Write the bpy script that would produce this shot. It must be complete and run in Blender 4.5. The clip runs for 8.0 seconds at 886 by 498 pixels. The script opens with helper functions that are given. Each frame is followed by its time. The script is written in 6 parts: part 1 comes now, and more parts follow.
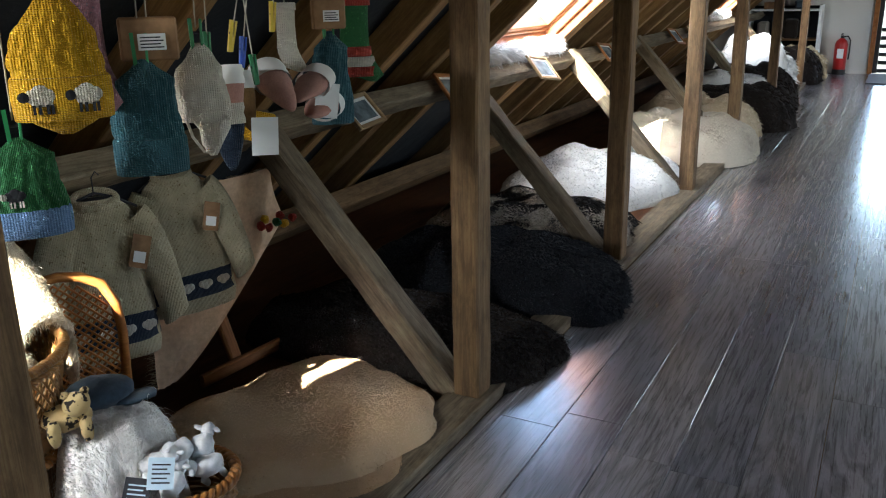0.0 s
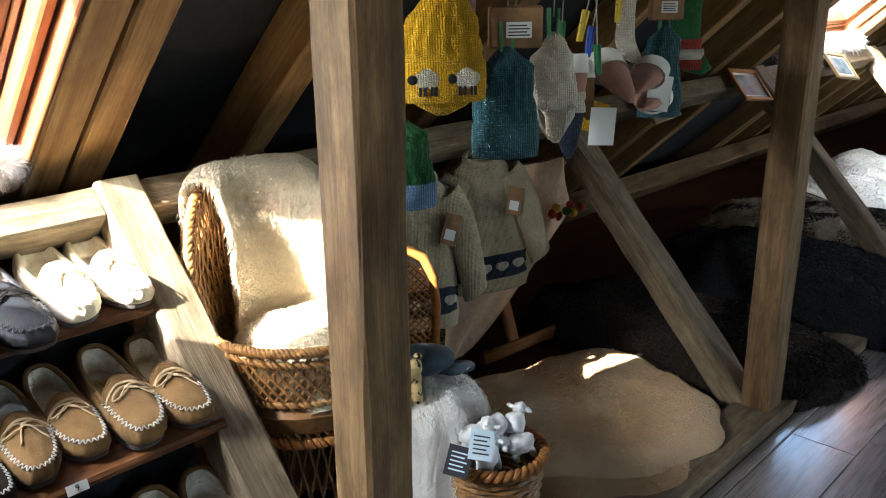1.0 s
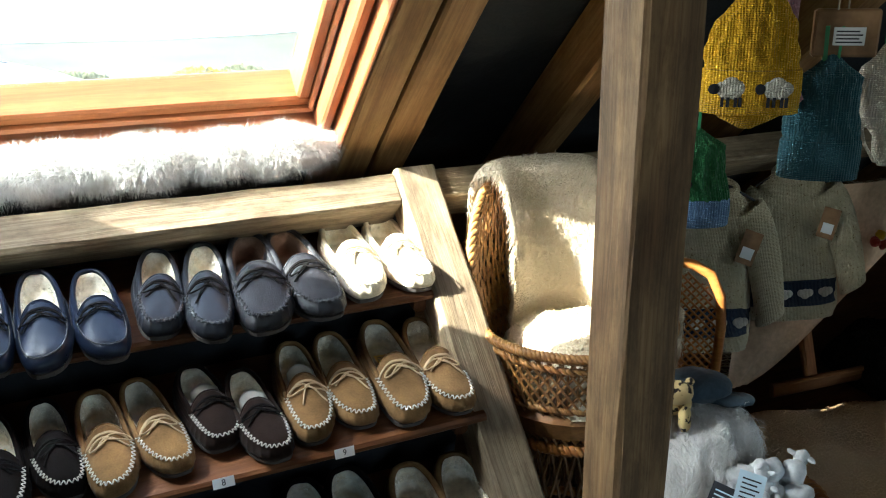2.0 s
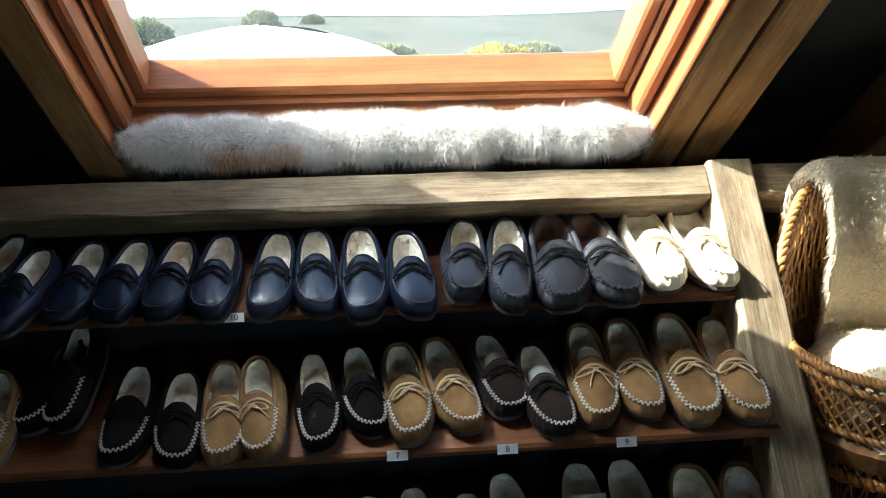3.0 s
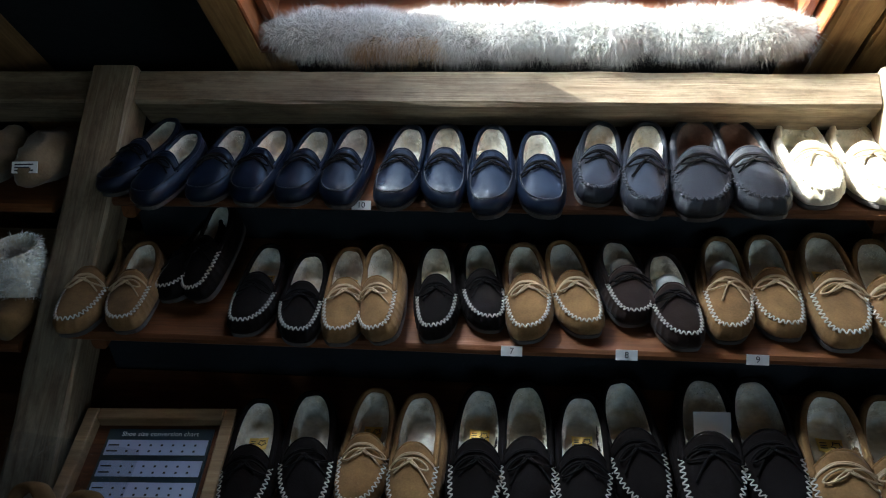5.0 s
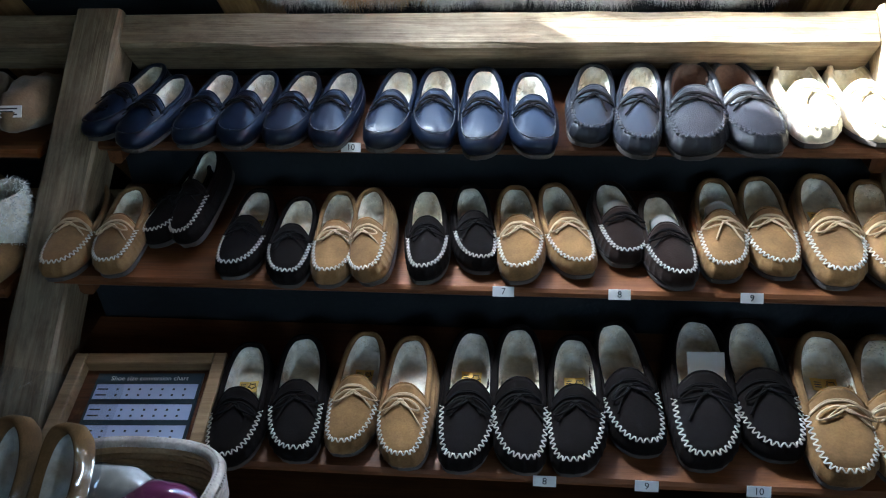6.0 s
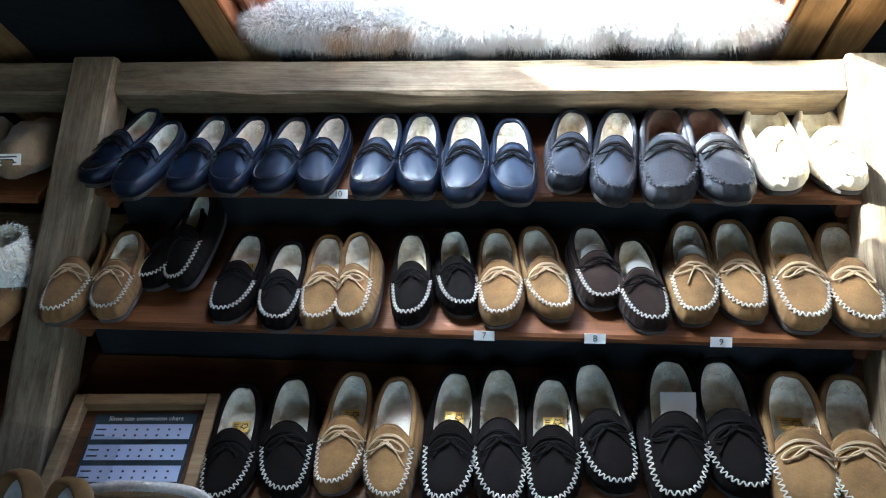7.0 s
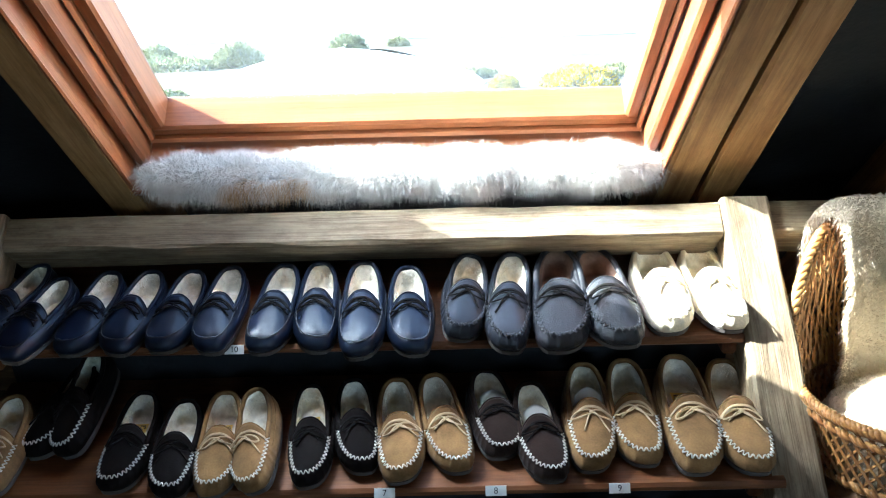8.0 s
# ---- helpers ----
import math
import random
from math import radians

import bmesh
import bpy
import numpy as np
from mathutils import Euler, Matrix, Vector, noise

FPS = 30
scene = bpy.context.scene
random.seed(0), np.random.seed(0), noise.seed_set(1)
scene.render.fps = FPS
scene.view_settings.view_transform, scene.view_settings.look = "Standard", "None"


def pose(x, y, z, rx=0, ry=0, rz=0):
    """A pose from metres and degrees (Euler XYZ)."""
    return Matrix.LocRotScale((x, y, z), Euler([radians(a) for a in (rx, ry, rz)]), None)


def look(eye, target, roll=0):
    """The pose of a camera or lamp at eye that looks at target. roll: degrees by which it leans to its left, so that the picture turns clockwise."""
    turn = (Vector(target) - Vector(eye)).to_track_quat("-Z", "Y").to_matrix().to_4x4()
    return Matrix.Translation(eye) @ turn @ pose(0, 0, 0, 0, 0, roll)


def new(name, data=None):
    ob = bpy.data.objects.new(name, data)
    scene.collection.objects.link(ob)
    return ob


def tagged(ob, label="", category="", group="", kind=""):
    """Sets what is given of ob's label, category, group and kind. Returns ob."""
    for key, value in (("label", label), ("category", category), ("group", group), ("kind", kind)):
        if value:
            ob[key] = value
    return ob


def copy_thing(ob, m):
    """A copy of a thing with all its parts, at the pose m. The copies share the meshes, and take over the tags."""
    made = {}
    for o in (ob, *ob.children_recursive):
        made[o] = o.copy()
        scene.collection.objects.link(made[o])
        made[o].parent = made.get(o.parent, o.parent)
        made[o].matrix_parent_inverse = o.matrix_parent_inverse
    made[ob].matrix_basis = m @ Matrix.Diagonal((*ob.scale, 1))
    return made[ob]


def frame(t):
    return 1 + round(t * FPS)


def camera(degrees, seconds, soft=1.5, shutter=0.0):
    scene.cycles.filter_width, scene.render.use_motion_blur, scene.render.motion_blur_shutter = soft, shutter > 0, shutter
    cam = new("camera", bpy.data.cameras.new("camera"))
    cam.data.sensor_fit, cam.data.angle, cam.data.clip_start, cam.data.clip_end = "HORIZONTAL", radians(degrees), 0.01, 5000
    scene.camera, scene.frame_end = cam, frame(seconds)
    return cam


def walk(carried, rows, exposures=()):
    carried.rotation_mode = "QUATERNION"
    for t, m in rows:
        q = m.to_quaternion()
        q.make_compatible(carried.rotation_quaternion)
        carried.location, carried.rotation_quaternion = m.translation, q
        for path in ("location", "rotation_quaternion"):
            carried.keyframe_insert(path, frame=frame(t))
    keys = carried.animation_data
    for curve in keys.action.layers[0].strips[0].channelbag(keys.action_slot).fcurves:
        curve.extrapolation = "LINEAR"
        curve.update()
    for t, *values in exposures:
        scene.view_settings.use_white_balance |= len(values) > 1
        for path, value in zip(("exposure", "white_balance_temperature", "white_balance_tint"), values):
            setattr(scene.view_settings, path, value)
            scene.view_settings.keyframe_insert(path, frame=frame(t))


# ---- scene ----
cam = camera(55.7, 8.0, soft=1.1)
PATH = [
    (0, (0.01, 0.049, 1.324), (1.696, 0.949, 0.733), -1.0),
    (0.5, (-0.05, 0.13, 1.33), (1.498, 1.245, 0.73), -0.7),
    (1, (-0.128, 0.237, 1.328), (1.248, 1.556, 0.723), -0.6),
    (1.5, (-0.113, 0.273, 1.327), (1.047, 1.785, 0.721), -0.7),
    (2, (-0.067, 0.246, 1.342), (0.735, 1.972, 0.726), -0.6),
    (2.2, (-0.049, 0.243, 1.344), (0.587, 2.036, 0.729), -0.6),
    (3.5, (-0.16, 0.261, 1.352), (-0.169, 2.148, 0.691), -0.5),
    (4, (-0.131, 0.259, 1.301), (-0.299, 2.137, 0.636), -0.8),
    (4.5, (-0.093, 0.254, 1.269), (-0.292, 2.113, 0.559), -1.0),
    (5, (-0.059, 0.25, 1.237), (-0.261, 2.09, 0.48), -1.0),
    (6.3, (-0.042, 0.245, 1.164), (-0.238, 2.06, 0.348), -1.3),
    (6.5, (-0.037, 0.244, 1.19), (-0.235, 2.058, 0.372), -1.4),
    (7, (-0.013, 0.227, 1.282), (-0.206, 2.041, 0.461), -1.5),
    (7.5, (0.026, 0.224, 1.338), (-0.128, 2.071, 0.585), -1.6),
    (8, (0.046, 0.257, 1.38), (0.028, 2.163, 0.773), -1.5),
]
walk(cam, [(t, look(eye, target, roll)) for t, eye, target, roll in PATH],
     exposures=[(0.0, 3.55, 6300, 8), (1.0, 3.5, 6400, 6), (1.5, 3.3, 6300, 2), (2.2, 2.95, 6150, 1), (3.5, 2.45, 6100, 0), (5.0, 2.6, 5800, 2), (6.5, 4.0, 5600, 3), (7.4, 4.0, 5600, 2), (8.0, 3.45, 5600, 1)])

# ---- world, sun and large lights ----
SUN_WAY = Vector((1.85, -0.112, -1.245)).normalized()
world = bpy.data.worlds.new("world")
scene.world = world
world.use_nodes = True
wn = world.node_tree.nodes
sky = wn.new("ShaderNodeTexSky")
sky.sky_type = "NISHITA"
sky.sun_disc = False
sky.sun_elevation = math.asin(-SUN_WAY.z)
sky.sun_rotation = math.atan2(-SUN_WAY.x, -SUN_WAY.y)
world.node_tree.links.new(sky.outputs[0], wn["Background"].inputs[0])
wn["Background"].inputs[1].default_value = 0.15

sun = new("sun", bpy.data.lights.new("sun", "SUN"))
sun.data.energy, sun.data.angle, sun.data.color = 5.0, radians(0.5), (1.0, 0.95, 0.87)
sun.matrix_world = look((-20, 3, 12), Vector((-20, 3, 12)) + SUN_WAY)


# ---- materials ----
def material(name, base=(0.5, 0.5, 0.5), rough=0.6, metal=0.0):
    m = bpy.data.materials.new(name)
    m.use_nodes = True
    b = m.node_tree.nodes["Principled BSDF"]
    b.inputs["Base Color"].default_value = (*base, 1)
    b.inputs["Roughness"].default_value = rough
    b.inputs["Metallic"].default_value = metal
    return m


def nodes_of(m):
    t = m.node_tree
    return t, t.nodes, t.links, t.nodes["Principled BSDF"]


def ramp(m, fac, stops):
    t, n, l, b = nodes_of(m)
    r = n.new("ShaderNodeValToRGB")
    while len(r.color_ramp.elements) < len(stops):
        r.color_ramp.elements.new(0.5)
    for e, (p, c) in zip(r.color_ramp.elements, stops):
        e.position, e.color = p, (*c, 1)
    l.new(fac, r.inputs[0])
    return r.outputs[0]


def noise_node(m, scale, stretch=(1, 1, 1), detail=4.0, rough=0.6, coords="Object", shift=True, distort=0.0):
    t, n, l, b = nodes_of(m)
    co = n.new("ShaderNodeTexCoord")
    mp = n.new("ShaderNodeMapping")
    mp.inputs["Scale"].default_value = stretch
    l.new(co.outputs[coords], mp.inputs[0])
    if shift:
        info = n.new("ShaderNodeObjectInfo")
        mul = n.new("ShaderNodeMath")
        mul.operation = "MULTIPLY"
        mul.inputs[1].default_value = 37.0
        l.new(info.outputs["Random"], mul.inputs[0])
        l.new(mul.outputs[0], mp.inputs["Location"])
    x = n.new("ShaderNodeTexNoise")
    x.inputs["Scale"].default_value = scale
    x.inputs["Detail"].default_value = detail
    x.inputs["Roughness"].default_value = rough
    x.inputs["Distortion"].default_value = distort
    l.new(mp.outputs[0], x.inputs["Vector"])
    return x.outputs[0]


def mixed(m, a, b_, fac, mode="MIX"):
    t, n, l, b = nodes_of(m)
    x = n.new("ShaderNodeMix")
    x.data_type, x.blend_type = "RGBA", mode
    for sock, v in ((x.inputs[0], fac), (x.inputs[6], a), (x.inputs[7], b_)):
        if isinstance(v, (int, float)):
            sock.default_value = v
        elif isinstance(v, tuple):
            sock.default_value = (*v, 1)
        else:
            l.new(v, sock)
    return x.outputs[2]


def bump(m, height, strength=0.3, distance=0.002, before=None):
    t, n, l, b = nodes_of(m)
    x = n.new("ShaderNodeBump")
    x.inputs["Strength"].default_value = strength
    x.inputs["Distance"].default_value = distance
    l.new(height, x.inputs["Height"])
    if before is not None:
        l.new(before, x.inputs["Normal"])
    l.new(x.outputs[0], b.inputs["Normal"])
    return x.outputs[0]


def wood(name, dark, light, rough=0.6, grain=14.0, vary=0.5, knots=True, relief=0.4):
    """Timber whose grain runs along the piece's own x axis."""
    m = material(name, light, rough)
    t, n, l, b = nodes_of(m)
    g1 = noise_node(m, grain, (0.06, 1, 1), 6, 0.65, distort=0.6)
    g2 = noise_node(m, grain * 8, (0.03, 1, 1), 3, 0.7)
    col = ramp(m, g1, [(0.3, dark), (0.72, light)])
    # growth rings: uneven dark and pale lines along the piece
    rings = noise_node(m, grain * 2.2, (0.035, 1, 1), 2, 0.5, distort=1.2)
    wv = n.new("ShaderNodeMath")
    wv.operation = "PINGPONG"
    mu = n.new("ShaderNodeMath")
    mu.operation = "MULTIPLY"
    mu.inputs[1].default_value = 7.0
    l.new(rings, mu.inputs[0])
    l.new(mu.outputs[0], wv.inputs[0])
    wv.inputs[1].default_value = 0.5
    line_ = ramp(m, wv.outputs[0], [(0.02, (0.80, 0.74, 0.68)), (0.22, (0.98, 0.97, 0.95)), (0.5, (1.06, 1.06, 1.05))])
    col = mixed(m, col, line_, min(1.0, vary * 1.1), "MULTIPLY")
    fine = ramp(m, g2, [(0.3, (0.62, 0.6, 0.58)), (0.7, (1, 1, 1))])
    col = mixed(m, col, fine, 0.75, "MULTIPLY")
    if knots:
        k = noise_node(m, 5.0, (0.45, 1, 1), 1, 0.3)
        col = mixed(m, col, ramp(m, k, [(0.70, (1, 1, 1)), (0.78, (0.35, 0.25, 0.18))]), 0.8, "MULTIPLY")
    stain = noise_node(m, 2.2, (0.5, 1, 1), 3, 0.6)
    col = mixed(m, col, ramp(m, stain, [(0.3, (0.7, 0.68, 0.66)), (0.65, (1.05, 1.05, 1.05))]), vary, "MULTIPLY")
    dirt = noise_node(m, 26.0, (0.35, 1, 1), 6, 0.75)
    col = mixed(m, col, ramp(m, dirt, [(0.38, (0.55, 0.53, 0.5)), (0.56, (1.06, 1.06, 1.06))]), vary, "MULTIPLY")
    info = n.new("ShaderNodeObjectInfo")
    col = mixed(m, col, ramp(m, info.outputs["Random"], [(0.0, (0.78, 0.78, 0.8)), (1.0, (1.1, 1.06, 1.02))]), 0.8, "MULTIPLY")
    l.new(col, b.inputs["Base Color"])
    b.inputs["Specular IOR Level"].default_value = 0.3
    first = bump(m, g2, relief, 0.0015)
    second = bump(m, g1, relief * 0.6, 0.003, first)
    bump(m, wv.outputs[0], relief * 0.4, 0.002, second)
    return m


def cloth(name, base, scale=220.0, vary=0.25, rough=0.95, relief=0.5, sheen=0.2, spots=None):
    m = material(name, base, rough)
    t, n, l, b = nodes_of(m)
    big = noise_node(m, 14.0, (1, 1, 1), 4)
    fine = noise_node(m, scale, (1, 1, 1), 2)
    lo = tuple(c * (1 - vary) for c in base)
    hi = tuple(min(1, c * (1 + vary * 0.6)) for c in base)
    col = ramp(m, big, [(0.3, lo), (0.7, hi)])
    col = mixed(m, col, ramp(m, fine, [(0.3, (0.7, 0.7, 0.7)), (0.7, (1.08, 1.08, 1.08))]), 0.6, "MULTIPLY")
    if spots:
        s = noise_node(m, 160.0, (1, 1, 1), 1)
        col = mixed(m, col, ramp(m, s, [(0.66, (1, 1, 1)), (0.70, spots)]), 0.9, "MULTIPLY")
    l.new(col, b.inputs["Base Color"])
    b.inputs["Sheen Weight"].default_value = sheen
    b.inputs["Specular IOR Level"].default_value = 0.12
    bump(m, fine, relief, 0.0015)
    return m


def leather(name, base, rough=0.38, grain=420.0, relief=0.25):
    m = material(name, base, rough)
    t, n, l, b = nodes_of(m)
    big = noise_node(m, 18.0, (1, 1, 1), 4)
    l.new(ramp(m, big, [(0.3, tuple(c * 0.75 for c in base)), (0.7, tuple(c * 1.2 for c in base))]), b.inputs["Base Color"])
    l.new(ramp(m, big, [(0.3, (rough - 0.06,) * 3), (0.7, (rough + 0.1,) * 3)]), b.inputs["Roughness"])
    v = n.new("ShaderNodeTexVoronoi")
    v.inputs["Scale"].default_value = grain
    co = n.new("ShaderNodeTexCoord")
    l.new(co.outputs["Object"], v.inputs["Vector"])
    bump(m, v.outputs["Distance"], relief, 0.0008)
    return m


TIMBER = wood("weathered_timber", (0.12, 0.070, 0.032), (0.38, 0.235, 0.11), 0.72, vary=0.75, relief=0.7)
TIMBER_GREY = wood("grey_timber", (0.15, 0.118, 0.078), (0.37, 0.30, 0.20), 0.7, vary=0.85, relief=0.7)
RAFTER = wood("raw_pine_rafter", (0.24, 0.125, 0.045), (0.52, 0.32, 0.135), 0.68)
VARNISHED = wood("varnished_pine", (0.22, 0.07, 0.026), (0.44, 0.175, 0.07), 0.36, vary=0.3, knots=False, relief=0.2)
SHELF = wood("stained_pine_shelf", (0.10, 0.036, 0.011), (0.21, 0.080, 0.025), 0.6)
EASEL = wood("orange_pine", (0.32, 0.12, 0.035), (0.52, 0.22, 0.075), 0.45, knots=False)
PALEWOOD = wood("pale_frame_wood", (0.34, 0.22, 0.11), (0.52, 0.37, 0.2), 0.5, knots=False, relief=0.15)
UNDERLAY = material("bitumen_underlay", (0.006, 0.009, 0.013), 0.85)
bump(UNDERLAY, noise_node(UNDERLAY, 6.0, (1, 1, 1), 5), 0.6, 0.02)
PLASTER = material("plaster", (0.62, 0.6, 0.56), 0.9)
bump(PLASTER, noise_node(PLASTER, 30.0), 0.2, 0.004)


def floor_material():
    m = material("grey_oak_plank", (0.12, 0.1, 0.09), 0.32)
    t, n, l, b = nodes_of(m)
    g1 = noise_node(m, 9.0, (0.10, 1, 1), 5, 0.6, distort=1.6)
    w = ramp(m, g1, [(0.28, (0.085, 0.08, 0.082)), (0.42, (0.25, 0.235, 0.235)), (0.5, (0.13, 0.122, 0.122)), (0.6, (0.28, 0.262, 0.262)), (0.75, (0.16, 0.148, 0.148))])
    g2 = noise_node(m, 120.0, (0.03, 1, 1), 3, 0.7)
    w = mixed(m, w, ramp(m, g2, [(0.3, (0.6, 0.6, 0.6)), (0.7, (1.05, 1.05, 1.05))]), 0.3, "MULTIPLY")
    info = n.new("ShaderNodeObjectInfo")
    w = mixed(m, w, ramp(m, info.outputs["Random"], [(0.0, (0.88, 0.90, 0.96)), (1.0, (1.35, 1.30, 1.26))]), 0.9, "MULTIPLY")
    l.new(w, b.inputs["Base Color"])
    l.new(ramp(m, g2, [(0.3, (0.36,) * 3), (0.7, (0.22,) * 3)]), b.inputs["Roughness"])
    b.inputs["Coat Weight"].default_value = 1.0
    b.inputs["Coat Roughness"].default_value = 0.17
    bump(m, g2, 0.05, 0.001, bump(m, g1, 0.10, 0.002))
    return m


FLOOR = floor_material()


# ---- building helpers ----
def part(name, bm, mat, parent=None, label="", smooth=False):
    me = bpy.data.meshes.new(name)
    if isinstance(bm, tuple):
        me.from_pydata(*bm)
        me.update()
    else:
        bm.normal_update()
        bm.to_mesh(me)
        bm.free()
    me.materials.append(mat)
    if smooth:
        me.shade_smooth()
    ob = new(name, me)
    if parent is not None:
        ob.parent = parent
    if label:
        ob["label"] = label
    return ob


def thing(name, m, label, category, group="", kind=""):
    ob = new(name)
    ob.empty_display_size = 0.05
    ob.matrix_world = m
    return tagged(ob, label, category, group, kind)


def box(bm, x0, x1, y0, y1, z0, z1, bevel=0.0, m=None):
    r = bmesh.ops.create_cube(bm, size=1.0)
    vs = r["verts"]
    for v in vs:
        v.co = Vector(((x0 + x1) / 2 + v.co.x * (x1 - x0), (y0 + y1) / 2 + v.co.y * (y1 - y0), (z0 + z1) / 2 + v.co.z * (z1 - z0)))
        if m is not None:
            v.co = m @ v.co
    if bevel:
        es = list({e for v in vs for e in v.link_edges})
        bmesh.ops.bevel(bm, geom=es, offset=bevel, segments=1, affect="EDGES")
    return vs


def boxed(x0, x1, y0, y1, z0, z1, bevel=0.003):
    bm = bmesh.new()
    box(bm, x0, x1, y0, y1, z0, z1, bevel)
    return bm


def timber_mesh(length, w, h, seed=0, wear=0.0025, cuts=14):
    """A sawn timber along x from 0 to length, with worn arrises and a slightly uneven face."""
    rng = random.Random(seed)
    bm = bmesh.new()
    c = 0.006
    prof = [(-w / 2 + c, -h / 2), (w / 2 - c, -h / 2), (w / 2, -h / 2 + c), (w / 2, h / 2 - c), (w / 2 - c, h / 2), (-w / 2 + c, h / 2), (-w / 2, h / 2 - c), (-w / 2, -h / 2 + c)]
    rings = []
    for i in range(cuts + 1):
        ring = []
        for y, z in prof:
            k = wear if 0 < i < cuts else 0
            ring.append(bm.verts.new((length * i / cuts, y + rng.uniform(-k, k), z + rng.uniform(-k, k))))
        rings.append(ring)
    for a, b in zip(rings, rings[1:]):
        for j in range(8):
            bm.faces.new((a[j], a[(j + 1) % 8], b[(j + 1) % 8], b[j]))
    bm.faces.new(list(reversed(rings[0])))
    bm.faces.new(rings[-1])
    return bm


def along(p0, p1, up=(0, 0, 1)):
    """The pose of a piece whose x axis runs from p0 to p1 and whose z axis is nearest to up."""
    x = (Vector(p1) - Vector(p0)).normalized()
    y = Vector(up).cross(x).normalized()
    z = x.cross(y)
    return Matrix.Translation(p0) @ Matrix((x, y, z)).transposed().to_4x4()


def timber(name, p0, p1, w, h, mat, label, category, up=(0, 0, 1), group="", kind="", parent=None, seed=0):
    ob = part(name, timber_mesh((Vector(p1) - Vector(p0)).length, w, h, seed), mat, parent)
    ob.matrix_world = along(p0, p1, up)
    return tagged(ob, label, category, group, kind)


def tube(bm, pts, r, sides=5, closed=False):
    """A round cord of radius r through the points."""
    pts = [Vector(p) for p in pts]
    n = len(pts)
    rings = []
    for i, p in enumerate(pts):
        a = pts[(i - 1) % n] if closed or i else pts[0]
        b = pts[(i + 1) % n] if closed or i < n - 1 else pts[-1]
        d = (b - a).normalized()
        u = d.orthogonal().normalized() if not rings else (last - d * last.dot(d)).normalized()
        last = u
        v = d.cross(u)
        rings.append([bm.verts.new(p + r * (math.cos(2 * math.pi * k / sides) * u + math.sin(2 * math.pi * k / sides) * v)) for k in range(sides)])
    for i in range(n if closed else n - 1):
        a, b = rings[i], rings[(i + 1) % n]
        for k in range(sides):
            bm.faces.new((a[k], a[(k + 1) % sides], b[(k + 1) % sides], b[k]))
    if not closed:
        bm.faces.new(list(reversed(rings[0])))
        bm.faces.new(rings[-1])


def sheet(bm, f, nu, nv, wrap=False):
    """A grid of faces over f(u, v), u and v from 0 to 1."""
    g = [[bm.verts.new(f(i / nu, j / nv)) for j in range(nv + 1)] for i in range(nu if wrap else nu + 1)]
    for i in range(nu):
        for j in range(nv):
            a, b = g[i], g[(i + 1) % len(g)]
            bm.faces.new((a[j], b[j], b[j + 1], a[j + 1]))
    return g


# ---- the roof space ----
BAY = 1.62
POSTS = [0.62, 2.24, 3.86, 5.48, 7.14, 9.40, 12.20]
PITCH = radians(42)
DOWN = Vector((0, math.cos(PITCH), -math.sin(PITCH)))
OUT = Vector((0, math.sin(PITCH), math.cos(PITCH)))
SLOPE = Matrix.Translation((0, 2.08, 0.93)) @ Matrix(((1, 0, 0), DOWN, OUT)).transposed().to_4x4()
X0, X1 = -2.9, 14.4
WINDOWS = [-0.07, 4.79, 10.9]
FAR = -1.8


def on_slope(x, d, n):
    return SLOPE @ Vector((x, d, n))


# floor planks
floor = thing("floor", Matrix(), "grey-brown oak plank floor with a worn satin finish", "floor", kind="structure")
part("subfloor", boxed(X0, X1, -3.3, 3.6, -0.16, -0.022, 0), TIMBER, floor)
rng = random.Random(4)
plank_data = {}
edge = 1.045
row = 0
while edge > -2.6:
    x = X0 + rng.uniform(-1.5, 0) if row != 1 else 2.36 - 2.1 * 3
    width = 0.19
    while x < X1:
        length = 2.1
        a, b = max(x, X0), min(x + length, X1)
        if b - a > 0.1:
            key = round(b - a, 3)
            if key not in plank_data:
                bm = boxed(0, b - a - 0.002, -width + 0.0025, 0, -0.02, 0, 0.0012)
                me = bpy.data.meshes.new("plank")
                bm.to_mesh(me)
                bm.free()
                me.materials.append(FLOOR)
                plank_data[key] = me
            p = new("plank", plank_data[key])
            p.parent = floor
            p.location = (a, edge, rng.uniform(-0.0006, 0))
        x += length
    edge -= width
    row += 1
tagged(part("edge_board", boxed(X0, X1, 1.047, 1.088, -0.02, 0.002, 0.003), FLOOR), "narrow dark edging board along the sill", "trim", kind="structure")

timber("sill", (X0, 1.165, 0.02), (X1, 1.165, 0.02), 0.15, 0.05, TIMBER_GREY, "grey timber sill beam under the posts", "beam", kind="structure", seed=3)
eave = part("eaves_floor", boxed(X0, X1, 1.245, 3.3, -0.02, 0.01, 0.002), SHELF)
tagged(eave, "reddish board floor under the eaves", "floor", kind="structure")

# posts and braces
for i, x in enumerate([-1.0, *POSTS]):
    if i:
        timber("post", (x + 0.05, 1.165, 0.045), (x + 0.05, 1.165, 2.35), 0.092, 0.10, TIMBER, "rough-sawn brown timber post standing on the sill", "post", up=(-1, 0, 0), group="posts along the aisle", seed=i)
    top = Vector((x + 0.05, 1.979, 0.933)) + DOWN * 0.045
    foot = top - OUT * 1.17
    timber("brace", foot, top, 0.1, 0.09, TIMBER_GREY, "grey timber brace sloping from the purlin to the sill", "brace", up=-DOWN, group="braces under the purlin", seed=20 + i)

